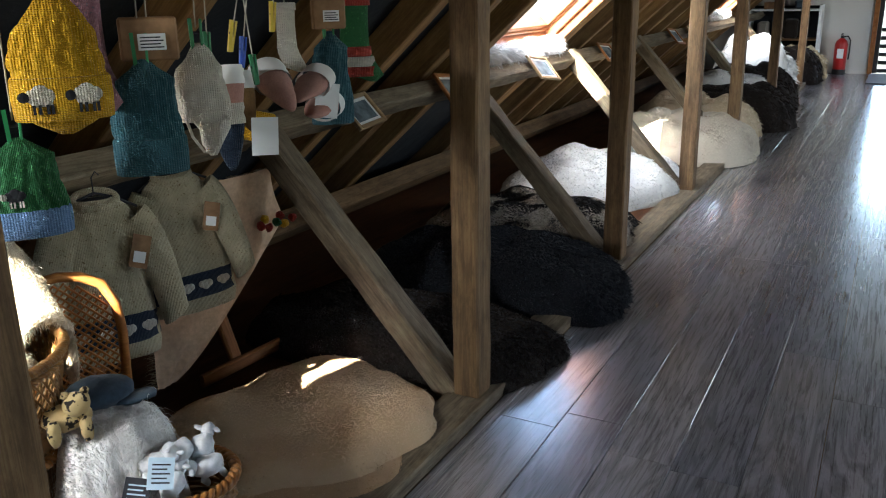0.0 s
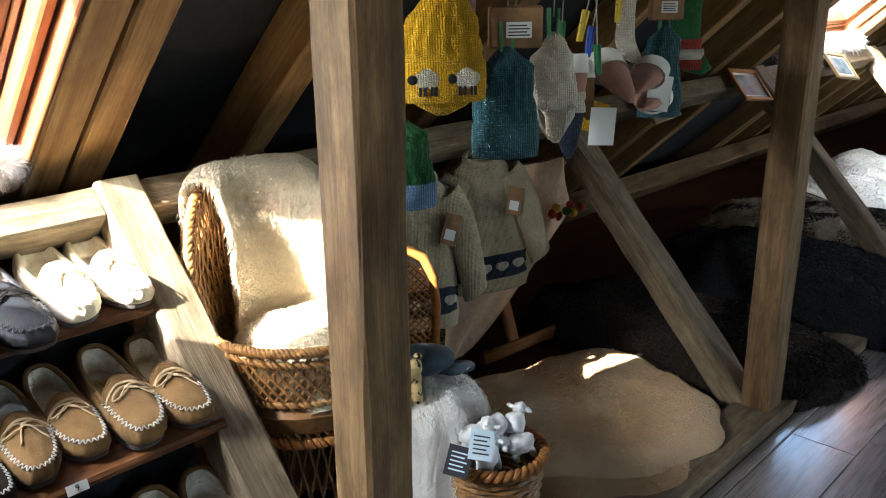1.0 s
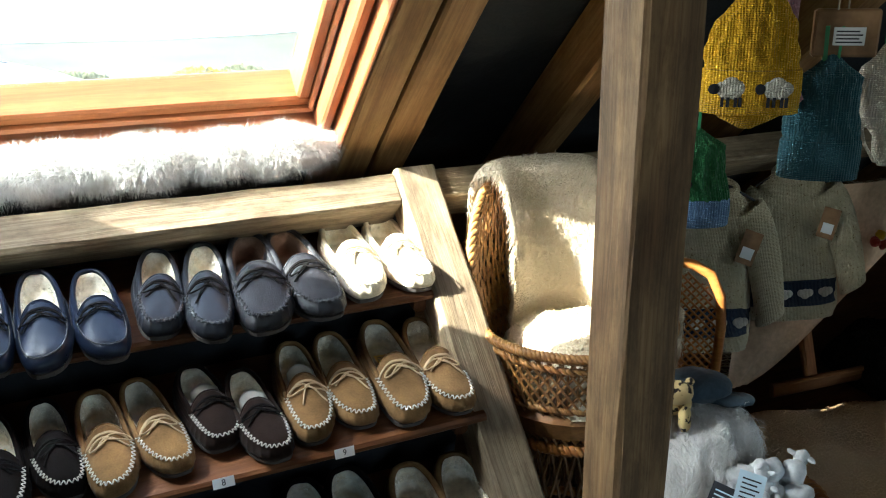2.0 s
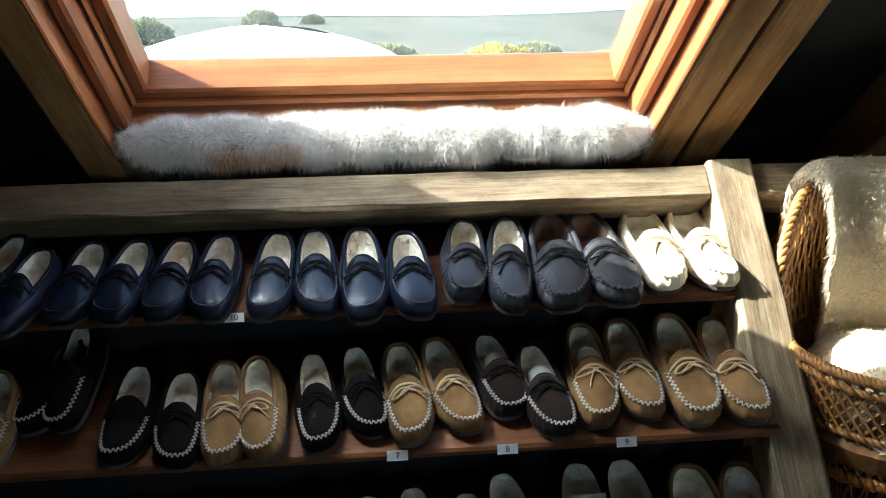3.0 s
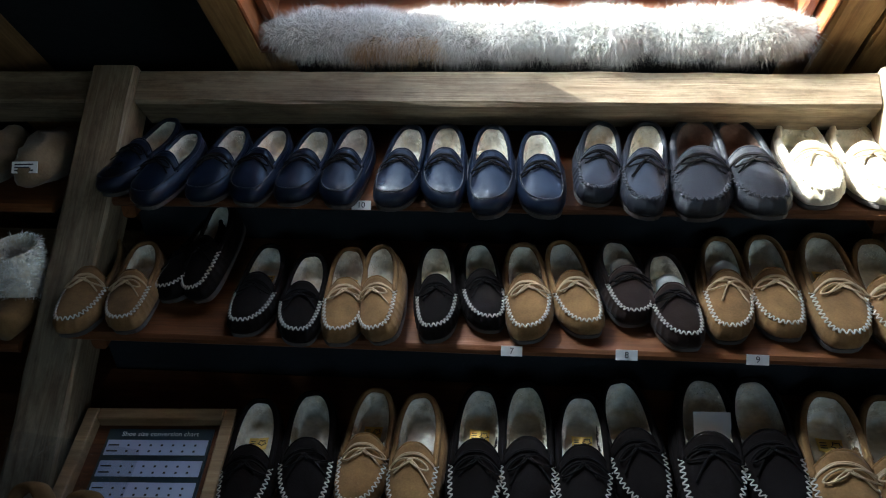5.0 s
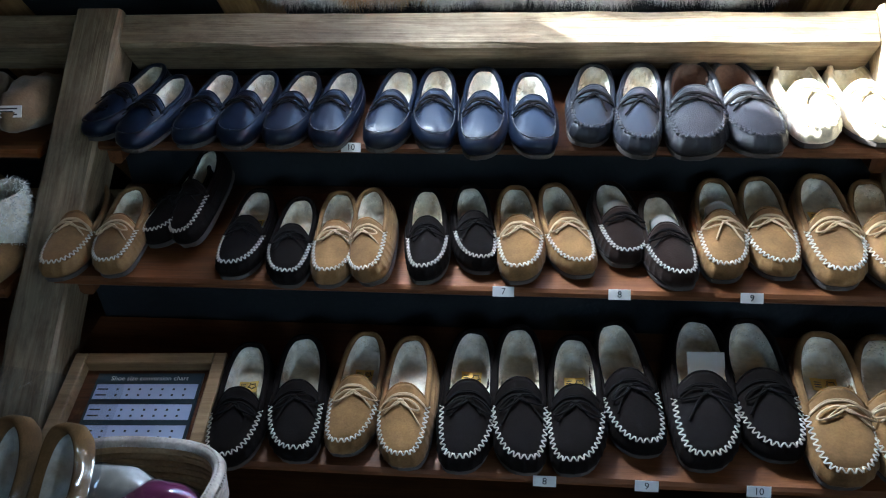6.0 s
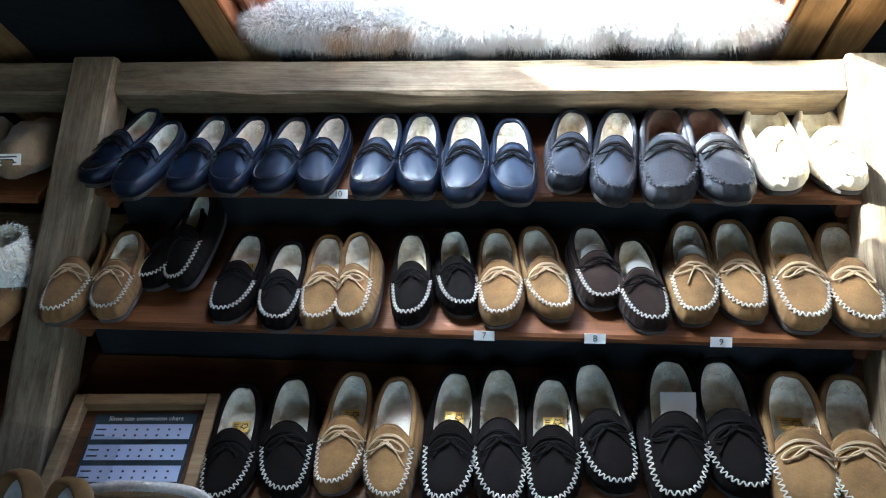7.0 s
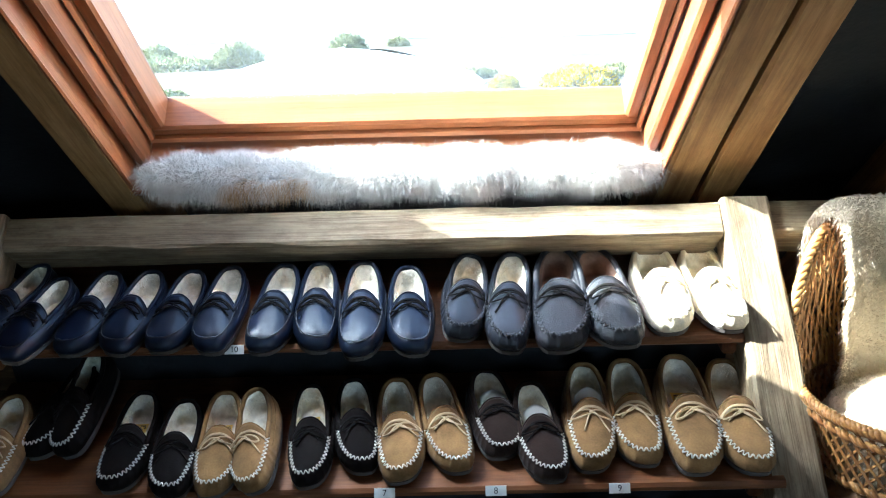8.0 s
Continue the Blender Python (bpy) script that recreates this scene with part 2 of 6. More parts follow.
# purlins
for k, (a, b) in enumerate(((X0, -1.002), (-0.898, 0.618), (0.722, 2.238), (2.342, 3.858), (3.962, 5.478), (5.582, 7.138), (7.242, 9.398), (9.502, 12.198), (12.302, X1))):
    c = Vector((0, 1.979, 0.933)) + DOWN * 0.065 - OUT * 0.041
    timber("purlin", (a, c.y, c.z), (b, c.y, c.z), 0.10, 0.078, TIMBER_GREY, "weathered grey timber purlin under the rafters", "beam", up=OUT, group="purlins", seed=40 + k)
c = on_slope(0, 1.14, -0.07)
timber("wall_plate", (X0, c.y, c.z), (X1, c.y, c.z), 0.12, 0.12, TIMBER, "rough brown timber wall plate low under the rafters", "beam", up=OUT, kind="structure", seed=60)

# rafters: a pair beside each skylight, single ones between
RAFTERS = []
for w in WINDOWS:
    RAFTERS += [w - 0.62, w + 0.63, w + 0.725]
RAFTERS += [-1.35, -2.1, 1.10, 1.75, 2.45, 3.15, 3.7, 6.1, 6.7, 7.3, 7.9, 8.5, 9.2, 12.2, 12.9, 13.6]
for k, x in enumerate(RAFTERS):
    timber("rafter", on_slope(x, 1.55, 0.066), on_slope(x, -2.35, 0.066), 0.085, 0.13, RAFTER, "raw pine rafter under dark roofing underlay", "rafter", up=OUT, group="rafters", seed=70 + k)

# roof skin with openings
roof = thing("roof_north", Matrix(), "dark roofing underlay above the rafters", "roof", kind="structure")
N0, N1 = 0.134, 0.16
TOP, LOW = -2.45, 1.75
x = X0
spans = []
for w in WINDOWS:
    spans.append((x, w - 0.60))
    x = w + 0.60
spans.append((x, X1))
for a, b in spans:
    part("underlay", boxed(a, b, TOP, LOW, N0, N1, 0), UNDERLAY, roof).matrix_world = SLOPE
for w in WINDOWS:
    part("underlay", boxed(w - 0.60, w + 0.60, TOP, -0.77, N0, N1, 0), UNDERLAY, roof).matrix_world = SLOPE
    part("underlay", boxed(w - 0.60, w + 0.60, -0.02, LOW, N0, N1, 0), UNDERLAY, roof).matrix_world = SLOPE


# skylights
GLASS = material("window_glass", (1, 1, 1), 0.02)
GLASS.node_tree.nodes["Principled BSDF"].inputs["Transmission Weight"].default_value = 1.0
GLASS.node_tree.nodes["Principled BSDF"].inputs["IOR"].default_value = 1.05
_t, _n, _l, _b = nodes_of(GLASS)
# uneven translucent mix, added to lay a pale haze over the view
haze_veil = _n.new("ShaderNodeBsdfTranslucent")
haze_veil.inputs[0].default_value = (0.9, 0.92, 0.95, 1)
blend = _n.new("ShaderNodeMixShader")
_l.new(ramp(GLASS, noise_node(GLASS, 2.2, (1, 1, 1), 4), [(0.35, (0.004,) * 3), (0.65, (0.018,) * 3)]), blend.inputs[0])
_l.new(_b.outputs[0], blend.inputs[1])
_l.new(haze_veil.outputs[0], blend.inputs[2])
_l.new(blend.outputs[0], _n["Material Output"].inputs[0])
WHITE_PLASTIC = material("white_plastic", (0.75, 0.74, 0.7), 0.4)


def frame_bars(name, x0, x1, d0, d1, t, n0, n1, mat, parent):
    """Four mitre-free bars round the opening x0..x1, d0..d1, t wide."""
    for a, b, c, d in ((x0 - t, x1 + t, d1, d1 + t), (x0 - t, x1 + t, d0 - t, d0)):
        ob = part(name, timber_mesh(b - a, d - c, n1 - n0, 5, 0.0003, 4), mat, parent)
        ob.matrix_world = SLOPE @ pose(a, (c + d) / 2, (n0 + n1) / 2)
    for a, b in ((x0 - t, x0), (x1, x1 + t)):
        ob = part(name, timber_mesh(d1 - d0 - 0.002, b - a, n1 - n0, 6, 0.0003, 4), mat, parent)
        ob.matrix_world = SLOPE @ pose((a + b) / 2, d0 + 0.001, (n0 + n1) / 2, 0, 0, 90)


for k, w in enumerate(WINDOWS):
    sky_win = thing("window_%d" % (k + 1), SLOPE @ pose(w, 0, 0), "varnished pine roof window looking out over fields", "window", kind="structure")
    sky_win.matrix_world = Matrix()
    frame_bars("sash", w - 0.5, w + 0.5, -0.66, -0.115, 0.032, 0.115, 0.20, VARNISHED, sky_win)
    frame_bars("sash_lip", w - 0.529, w + 0.529, -0.69, -0.086, 0.012, 0.10, 0.135, VARNISHED, sky_win)
    frame_bars("window_frame", w - 0.543, w + 0.543, -0.72, -0.060, 0.028, 0.05, 0.21, VARNISHED, sky_win)
    frame_bars("lining", w - 0.574, w + 0.574, -0.76, -0.030, 0.008, 0.0, 0.13, VARNISHED, sky_win)
    pane = part("pane", boxed(w - 0.5, w + 0.5, -0.66, -0.115, 0.188, 0.192, 0), GLASS, sky_win)
    pane.matrix_world = SLOPE
    pane.visible_shadow = False
    # the bright sky on the sun's side, in the upper part of the opening
    lamp = new("window_daylight", bpy.data.lights.new("window_daylight", "AREA"))
    lamp.data.shape, lamp.data.size, lamp.data.size_y = "RECTANGLE", 0.22, 0.16
    lamp.data.energy, lamp.data.color = 1.2 if k == 0 else 1.0, (0.93, 0.96, 1.0)
    lamp.matrix_world = SLOPE @ pose(w - 0.34, -0.56, 0.20, 0, -48, 0)
    lamp.data.spread = radians(130)
    if k == 0:
        bm = bmesh.new()
        bmesh.ops.create_uvsphere(bm, u_segments=12, v_segments=8, radius=0.006)
        part("screw_cap", bm, WHITE_PLASTIC, sky_win, "white plastic screw cap", True).matrix_world = SLOPE @ pose(0.36, -0.045, 0.05)
        part("sticker", boxed(-0.02, 0.02, -0.009, 0.009, 0, 0.002, 0), WHITE_PLASTIC, sky_win, "small white sticker").matrix_world = SLOPE @ pose(0.02, -0.047, 0.048)

# the other side, behind the camera, closes the place
SOUTH = Matrix.Translation((0, -3.9, 0.93)) @ Matrix(((-1, 0, 0), (0, -math.cos(PITCH), -math.sin(PITCH)), (0, -math.sin(PITCH), math.cos(PITCH)))).transposed().to_4x4()
roof2 = thing("roof_south", Matrix(), "dark roof slope with skylight openings behind the aisle", "roof", kind="structure")
edges = [X0 - 0.2]
for w in WINDOWS:
    edges += [w - 0.55, w + 0.55]
edges.append(X1 + 0.2)
for a, b in zip(edges[::2], edges[1::2]):
    part("underlay", boxed(-b, -a, TOP, LOW, N0, N1, 0), UNDERLAY, roof2).matrix_world = SOUTH
for a, b in zip(edges[1:-1:2], edges[2:-1:2]):
    part("underlay", boxed(-b, -a, TOP, -1.2, N0, N1, 0), UNDERLAY, roof2).matrix_world = SOUTH
    part("underlay", boxed(-b, -a, -0.1, LOW, N0, N1, 0), UNDERLAY, roof2).matrix_world = SOUTH
    # daylight in the opening
    lamp = new("skylight_daylight", bpy.data.lights.new("skylight_daylight", "AREA"))
    lamp.data.shape, lamp.data.size, lamp.data.size_y = "RECTANGLE", 1.0, 1.0
    lamp.data.energy, lamp.data.color = (0.3 if a < 0 else 6.0), (0.86, 0.92, 1.0)
    lamp.matrix_world = SOUTH @ pose(-(a + b) / 2, -0.65, 0.15)
tagged(part("ceiling", boxed(X0, X1, -2.35, 0.55, 2.50, 2.56, 0), TIMBER), "dark boarded ceiling between the roof slopes", "ceiling", kind="structure")


def gable(name, x0, x1, mat, label, y0, y1, z0):
    """A stretch of gable wall cut to the roof's slopes."""
    ys = [y0] + [y for y in (-2.35, 0.55) if y0 < y < y1] + [y1]
    top = lambda y: min(2.5, 1.12 + (2.08 - y) * math.tan(PITCH), 1.12 + (y + 3.9) * math.tan(PITCH))
    bm = bmesh.new()
    ring = [(y0, z0), (y1, z0)] + [(y, max(z0 + 0.01, top(y))) for y in reversed(ys)]
    a = [bm.verts.new((x0, y, z)) for y, z in ring]
    b = [bm.verts.new((x1, y, z)) for y, z in ring]
    bm.faces.new(a)
    bm.faces.new(list(reversed(b)))
    for i in range(len(ring)):
        j = (i + 1) % len(ring)
        bm.faces.new((a[j], a[i], b[i], b[j]))
    tagged(part(name, bm, mat), label, "wall", kind="structure")


gable("wall_west", X0 - 0.15, X0, TIMBER, "dark boarded end wall behind the shelves", -5.0, 3.2, -0.1)
gable("wall_east_1", X1, X1 + 0.15, PLASTER, "pale plastered gable wall at the aisle's end", 0.42, 3.2, -0.1)
gable("wall_east_2", X1, X1 + 0.15, PLASTER, "pale plastered gable wall at the aisle's end", -5.0, -0.62, -0.1)
gable("wall_east_3", X1, X1 + 0.15, PLASTER, "pale plastered gable wall over the door", -0.62, 0.42, 2.05)


# ---- slippers ----
def blades(f, nu, nv, count, length, width, flow=(0, 0, 0), spread=0.6, seed=1, lift=1.0, clumps=0.0):
    """Tufts of hair over the surface f(u, v): each a bent, tapering blade."""
    rs = np.random.RandomState(seed)
    g = np.array([[tuple(f(i / nu, j / nv)) for j in range(nv + 1)] for i in range(nu + 1)])
    a, b, c, d = g[:-1, :-1], g[1:, :-1], g[1:, 1:], g[:-1, 1:]
    nrm = np.cross(c - a, d - b).reshape(-1, 3)
    area = np.linalg.norm(nrm, axis=1) + 1e-12
    nrm = nrm / area[:, None]
    pick = rs.choice(len(area), count, p=area / area.sum())
    u, v = rs.rand(count, 1), rs.rand(count, 1)
    A, B, C, D = (q.reshape(-1, 3)[pick] for q in (a, b, c, d))
    p = (A * (1 - u) + B * u) * (1 - v) + (D * (1 - u) + C * u) * v
    n = nrm[pick]
    rnd = rs.normal(size=(count, 3)) * spread
    if clumps:
        rnd += np.sin(p[:, [1, 2, 0]] * clumps + 1.3) * spread * 0.9
    way = n * lift + rnd + np.array(flow)
    way /= np.linalg.norm(way, axis=1)[:, None]
    L = length * (0.55 + 0.7 * rs.rand(count, 1))
    side = np.cross(way, rs.normal(size=(count, 3)))
    side /= np.linalg.norm(side, axis=1)[:, None]
    side *= width * (0.6 + 0.8 * rs.rand(count, 1))
    bend = np.array(flow) * L * 0.5 + np.array((0, 0, -0.25)) * L + rs.normal(size=(count, 3)) * L * 0.12
    p = p - n * length * 0.15
    mid = p + way * L * 0.55
    tip = p + way * L + bend
    V = np.stack([p - side, p + side, mid + side * 0.8, mid - side * 0.8, tip], 1).reshape(-1, 3)
    k = np.arange(count)[:, None] * 5
    quads = (k + np.array([0, 1, 2, 3])).tolist()
    tris = (k + np.array([3, 2, 4])).tolist()
    return V.tolist(), [], quads + tris


FLEECE = cloth("cream_fleece_lining", (0.86, 0.82, 0.72), 90.0, 0.15, 1.0, 1.0, 0.1)
ft, fn, fl, fbs = nodes_of(FLEECE)
# tan blotches: matted wool, plus the well's warm shade put into the colour
matting_and_shade = ramp(FLEECE, noise_node(FLEECE, 26.0, (1, 1, 1), 5), [(0.46, (1, 1, 1)), (0.66, (0.80, 0.70, 0.54))])
fl.new(mixed(FLEECE, fbs.inputs["Base Color"].links[0].from_socket, matting_and_shade, 0.8, "MULTIPLY"), fbs.inputs["Base Color"])
SOLE = material("rubber_sole", (0.06, 0.05, 0.045), 0.7)
TAN = cloth("tan_suede", (0.20, 0.113, 0.045), 300.0, 0.45, 0.95, 0.25, 0.06)
DARK = cloth("dark_brown_suede", (0.0055, 0.0038, 0.0034), 300.0, 0.25, 0.9, 0.25, 0.0)
BROWN = cloth("brown_suede", (0.018, 0.010, 0.0075), 300.0, 0.25, 0.9, 0.25, 0.06)
BLACK = leather("black_smooth_leather", (0.006, 0.010, 0.022), 0.33, 300, 0.04)
GREY_LEATHER = leather("dark_grey_leather", (0.018, 0.02, 0.026), 0.34, 500, 0.15)
PEBBLED = leather("dark_pebbled_leather", (0.02, 0.021, 0.025), 0.36, 700, 0.9)
for skin_ in (BLACK, GREY_LEATHER, PEBBLED):
    skin_.node_tree.nodes["Principled BSDF"].inputs["Specular IOR Level"].default_value = 0.24
CREAM = cloth("cream_suede", (0.72, 0.63, 0.46), 300.0, 0.1, 0.95, 0.25, 0.4)
RIBBED = cloth("brown_ribbed_lining", (0.22, 0.14, 0.10), 200.0, 0.3)
STITCH = material("white_thread", (0.50, 0.47, 0.41), 0.85)
STITCH_DARK = material("dark_thread", (0.03, 0.03, 0.035), 0.7)
LACE_TAN = leather("tan_leather_lace", (0.42, 0.30, 0.17), 0.55)
LACE_DARK = cloth("dark_leather_lace", (0.007, 0.006, 0.006), 300.0, 0.2, 0.9, 0.1, 0.0)
GOLD = material("gold_foil_label", (0.85, 0.60, 0.16), 0.28, 0.7)
PAPER = material("white_card", (0.78, 0.78, 0.76), 0.7)
INK = material("black_ink", (0.02, 0.02, 0.025), 0.6)

SL, SW = 0.26, 0.094


def foot(a, inset=0.0):
    """A point of the slipper's outline: a = 0 at the heel, pi at the toe (towards -y)."""
    c, s = math.cos(a), math.sin(a)
    half = SW / 2 * (1.0 - 0.045 * c) * (1 + 0.03 * math.cos(2 * a))
    x = math.copysign(abs(s) ** (0.72 + 0.015 * c), s) * half + 0.006 * (1 - c) * (1 - abs(s))
    p = Vector((x, c * SL / 2, 0))
    if inset:
        p *= 1 - inset / (0.043 + 0.085 * abs(c) ** 2)
    return p


def even_angles(a0, a1, n):
    """Angles from a0 to a1 that step evenly along the outline."""
    fine = [a0 + (a1 - a0) * i / 600 for i in range(601)]
    run = [0.0]
    for p, q in zip(fine, fine[1:]):
        run.append(run[-1] + (foot(q) - foot(p)).length)
    return [float(v) for v in np.interp(np.linspace(0, run[-1], n), run, fine)]


def rim(a):
    """Height of the wall's upper edge round the outline."""
    c = math.cos(a)
    return 0.047 + 0.021 * max(0, c) ** 2.4 - 0.004 * max(0, -c)


VAMP = -0.017   # the vamp's edge at the sides, in y


def fuzz(f, nu, nv, count, length, width, seed):
    """Short curly wool over the surface f(u, v)."""
    return blades(f, nu, nv, count, length, width, (0, 0, 0.2), 0.9, seed)


def slipper(name, upper, vamp, lining, lace, stitch, label, gold=False, pleats=True, zigzag=True, tag=False, card=False, knot=0):
    base = thing(name, Matrix(), label, "slipper", "slippers on the rack")
    n = 160
    bm = bmesh.new()
    rings = []
    for inset, z in ((0.006, 0.0), (0.002, 0.003), (0.002, 0.010), (0.007, 0.0115)):
        rings.append([bm.verts.new((*foot(2 * math.pi * i / 36, inset).xy, z)) for i in range(36)])
    for a, b in zip(rings, rings[1:]):
        for i in range(36):
            bm.faces.new((a[i], a[(i + 1) % 36], b[(i + 1) % 36], b[i]))
    bm.faces.new(list(reversed(rings[0])))
    bm.faces.new(rings[-1])
    part("sole", bm, SOLE, base)

    # the wall, gathered into pleats round the toe
    bm = bmesh.new()
    rings = []
    ring_at = even_angles(0, 2 * math.pi, n + 1)[:-1]
    for k, (inset, f) in enumerate(((0.006, 0.0), (-0.001, 0.16), (-0.005, 0.38), (-0.004, 0.62), (0.001, 0.84), (0.006, 0.97), (0.009, 1.0), (0.012, 0.97), (0.013, 0.8))):
        ring = []
        for i in range(n):
            a = ring_at[i]
            toe = max(0, -math.cos(a) - 0.15)
            pleat = 0.0026 * abs(math.sin(i * math.pi * 0.2)) ** 0.6 * min(1, toe * 2.5) * (0, 0.3, 0.7, 1.0, 1.0, 0.5, 0, 0, 0)[k] if pleats else 0
            lump = 0.0016 * noise.noise(Vector((math.cos(a) * 2, math.sin(a) * 2, k * 0.4 + 7)))
            ring.append(bm.verts.new((*foot(a, inset + pleat + lump).xy, 0.009 + (rim(a) - 0.009) * f)))
        rings.append(ring)
    for a, b in zip(rings, rings[1:]):
        for i in range(n):
            bm.faces.new((a[i], a[(i + 1) % n], b[(i + 1) % n], b[i]))
    part("upper", bm, upper, base, smooth=True)

    # rolled collar round the opening, with its seam
    bm = bmesh.new()
    ang = [2 * math.pi * i / 60 for i in range(-18, 19)]
    tube(bm, [Vector((*foot(a, 0.0085).xy, rim(a) + 0.0004)) for a in ang], 0.0052, 8)
    col = part("collar", bm, upper, base, smooth=True)
    bm = bmesh.new()
    tube(bm, [Vector((*foot(a, -0.0012).xy, rim(a) * 0.80)) for a in ang], 0.0009, 4)
    part("seam", bm, stitch if stitch is STITCH_DARK else upper, col)

    # the fleece lining: a deep soft well with a thick edge
    def well(u, v):
        a = 2 * math.pi * u
        ladder = ((0.0125, 1.0, -0.003), (0.0155, 0.97, -0.001), (0.0185, 0.72, 0.0), (0.021, 0.48, 0.0), (0.027, 0.40, 0.0), (0.040, 0.38, 0.0))
        t = v * 5
        i = min(4, int(t))
        t -= i
        (i0, f0, e0), (i1, f1, e1) = ladder[i], ladder[i + 1]
        inset = i0 + (i1 - i0) * t
        p = foot(a, inset)
        z = rim(a) * (f0 + (f1 - f0) * t) + e0 + (e1 - e0) * t
        if v > 0.55:
            z = 0.0205 + (z - 0.0205) * max(0.0, 1 - (v - 0.55) / 0.25)
        q = noise.noise_vector(Vector((p.x * 70, p.y * 70, v * 4))) * 0.0026
        return Vector((p.x + q.x, p.y + q.y, z + q.z * 0.8))
    bm = bmesh.new()
    g = sheet(bm, well, 72, 14, True)
    bm.faces.new([r[14] for r in g])
    lin = part("lining", bm, lining, base, smooth=True)
    if lining is FLEECE:
        part("wool_edge", fuzz(lambda u, v: well(0.70 + 0.60 * u, 0.04 + 0.5 * v), 40, 6, 1200, 0.005, 0.0006, 5), lining, lin)["kind"] = "stuff"

    # the vamp: a U-shaped plug, its tongue arched towards the heel
    def dome(u, v):
        s = 2 * u - 1
        arch = (1 - abs(s) ** 2.2)
        y0 = VAMP + 0.021 * arch
        y = y0 + (-SL / 2 + 0.010 - y0) * v
        yy = VAMP + (-SL / 2 + 0.0115 - VAMP) * v
        a = math.acos(max(-1, min(1, yy / (SL / 2 - 0.004))))
        half = max(0.0, abs(foot(a, 0.0085).x)) * (1 - 0.25 * v ** 6)
        off = (foot(a).x + foot(-a).x) / 2
        z = rim(a) + 0.0008 + (0.0225 * (1 - v) ** 1.15 + 0.0045) * (1 - abs(s) ** 2.4) * (1 - v ** 5) - 0.006 * v ** 12
        return Vector((s * half + off, y, z + 0.0013 * noise.noise(Vector((s * 2.2, v * 4, 1.5 + knot))) * (1 - s * s)))
    bm = bmesh.new()
    g = sheet(bm, dome, 18, 20)
    low = [bm.verts.new(g[i][0].co + Vector((0, -0.001, -0.0045))) for i in range(19)]
    for i in range(18):
        bm.faces.new((low[i], low[i + 1], g[i + 1][0], g[i][0]))
    vp = part("vamp", bm, vamp, base, smooth=True)
    bm = bmesh.new()
    tube(bm, [dome(i / 24, 0.0) + Vector((0, 0.0005, -0.0008)) for i in range(25)], 0.0019, 6)
    tube(bm, [dome(i / 24, 0.20) + Vector((0, 0, 0.0001)) for i in range(25)], 0.0009, 4)
    part("edging", bm, vamp, vp, smooth=True)

    bm = bmesh.new()
    a0 = math.acos((VAMP - 0.014) / (SL / 2))
    span = 2 * math.pi - 2 * a0
    pts = []
    if zigzag:
        turns = even_angles(a0, 2 * math.pi - a0, 47)
        for i, a in enumerate(turns):
            p, w = foot(a), (foot(a + 0.01) - foot(a - 0.01)).normalized()
            inward = Vector((-w.y, w.x, 0)) * (1 if w.cross(-p).z > 0 else -1)
            q = p + inward * (0.0085 if i % 2 else 0.0025)
            dz = 0.0040 if i % 2 else 0.0005
            pts += [q - w * 0.0007 + Vector((0, 0, rim(a) + dz)), q + w * 0.0007 + Vector((0, 0, rim(a) + dz))]
    else:
        for i in range(71):
            a = a0 + span * i / 70
            pts.append(Vector((*foot(a, 0.0045 + 0.0022 * (i % 2)).xy, rim(a) + 0.0012)))
    tube(bm, pts, 0.00115 if zigzag else 0.0011, 5)
    part("stitching", bm, stitch, base, "white zigzag stitching" if stitch is STITCH else "", True)

    # the lace: over the instep, tied in a loose bow
    rl = random.Random(name + label + str(knot))
    bm = bmesh.new()

    def over(x, y):
        """A point on the vamp's surface."""
        best = min(((dome((x / 0.043 + 1) / 2, w / 24)) for w in range(21)), key=lambda p: abs(p.y - y))
        return Vector((x, y, best.z))
    y0 = VAMP - 0.010
    for dy in (0.0, 0.0055):
        tube(bm, [dome(i / 16, 0.16 + dy * 4) + Vector((0, 0, 0.0016)) for i in range(17)], 0.00165, 5)
    for side in (-1, 1):
        droop = rl.uniform(0.004, 0.022)
        size = rl.uniform(0.030, 0.041)
        pts = []
        for i in range(15):
            b = 2 * math.pi * i / 14
            x = size * (1 - math.cos(b)) / 2
            y = y0 - 0.004 + 0.0075 * math.sin(b) - x * droop / 0.035
            p = over(side * x, y)
            pts.append(p + Vector((0, 0, 0.003 + 0.002 * math.sin(b / 2))))
        tube(bm, pts, 0.00165, 5)
        reach, swing = rl.uniform(0.018, 0.046), rl.uniform(0.012, 0.036)
        tube(bm, [over(side * swing * (i / 7) ** 0.8 + 0.002 * side, y0 - 0.004 - reach * i / 7) + Vector((0, 0, 0.0028 + 0.001 * math.sin(i))) for i in range(8)], 0.00165, 5)
    kn = over(0, y0 - 0.003)
    bmesh.ops.create_uvsphere(bm, u_segments=8, v_segments=6, radius=1.0, matrix=Matrix.Translation(kn + Vector((0, 0, 0.003))) @ Matrix.Diagonal((0.0055, 0.004, 0.0035, 1)))
    part("lace", bm, lace, base, "tied lace bow", True)
    if gold:
        bm = bmesh.new()
        g = [bm.verts.new(p) for p in ((-0.016, 0.034, 0.0275), (0.0, 0.032, 0.029), (0.015, 0.037, 0.0275), (0.016, 0.061, 0.028), (-0.001, 0.058, 0.030), (-0.017, 0.061, 0.0285))]
        bm.faces.new((g[0], g[1], g[4], g[5]))
        bm.faces.new((g[1], g[2], g[3], g[4]))
        r = bmesh.ops.extrude_face_region(bm, geom=bm.faces[:])
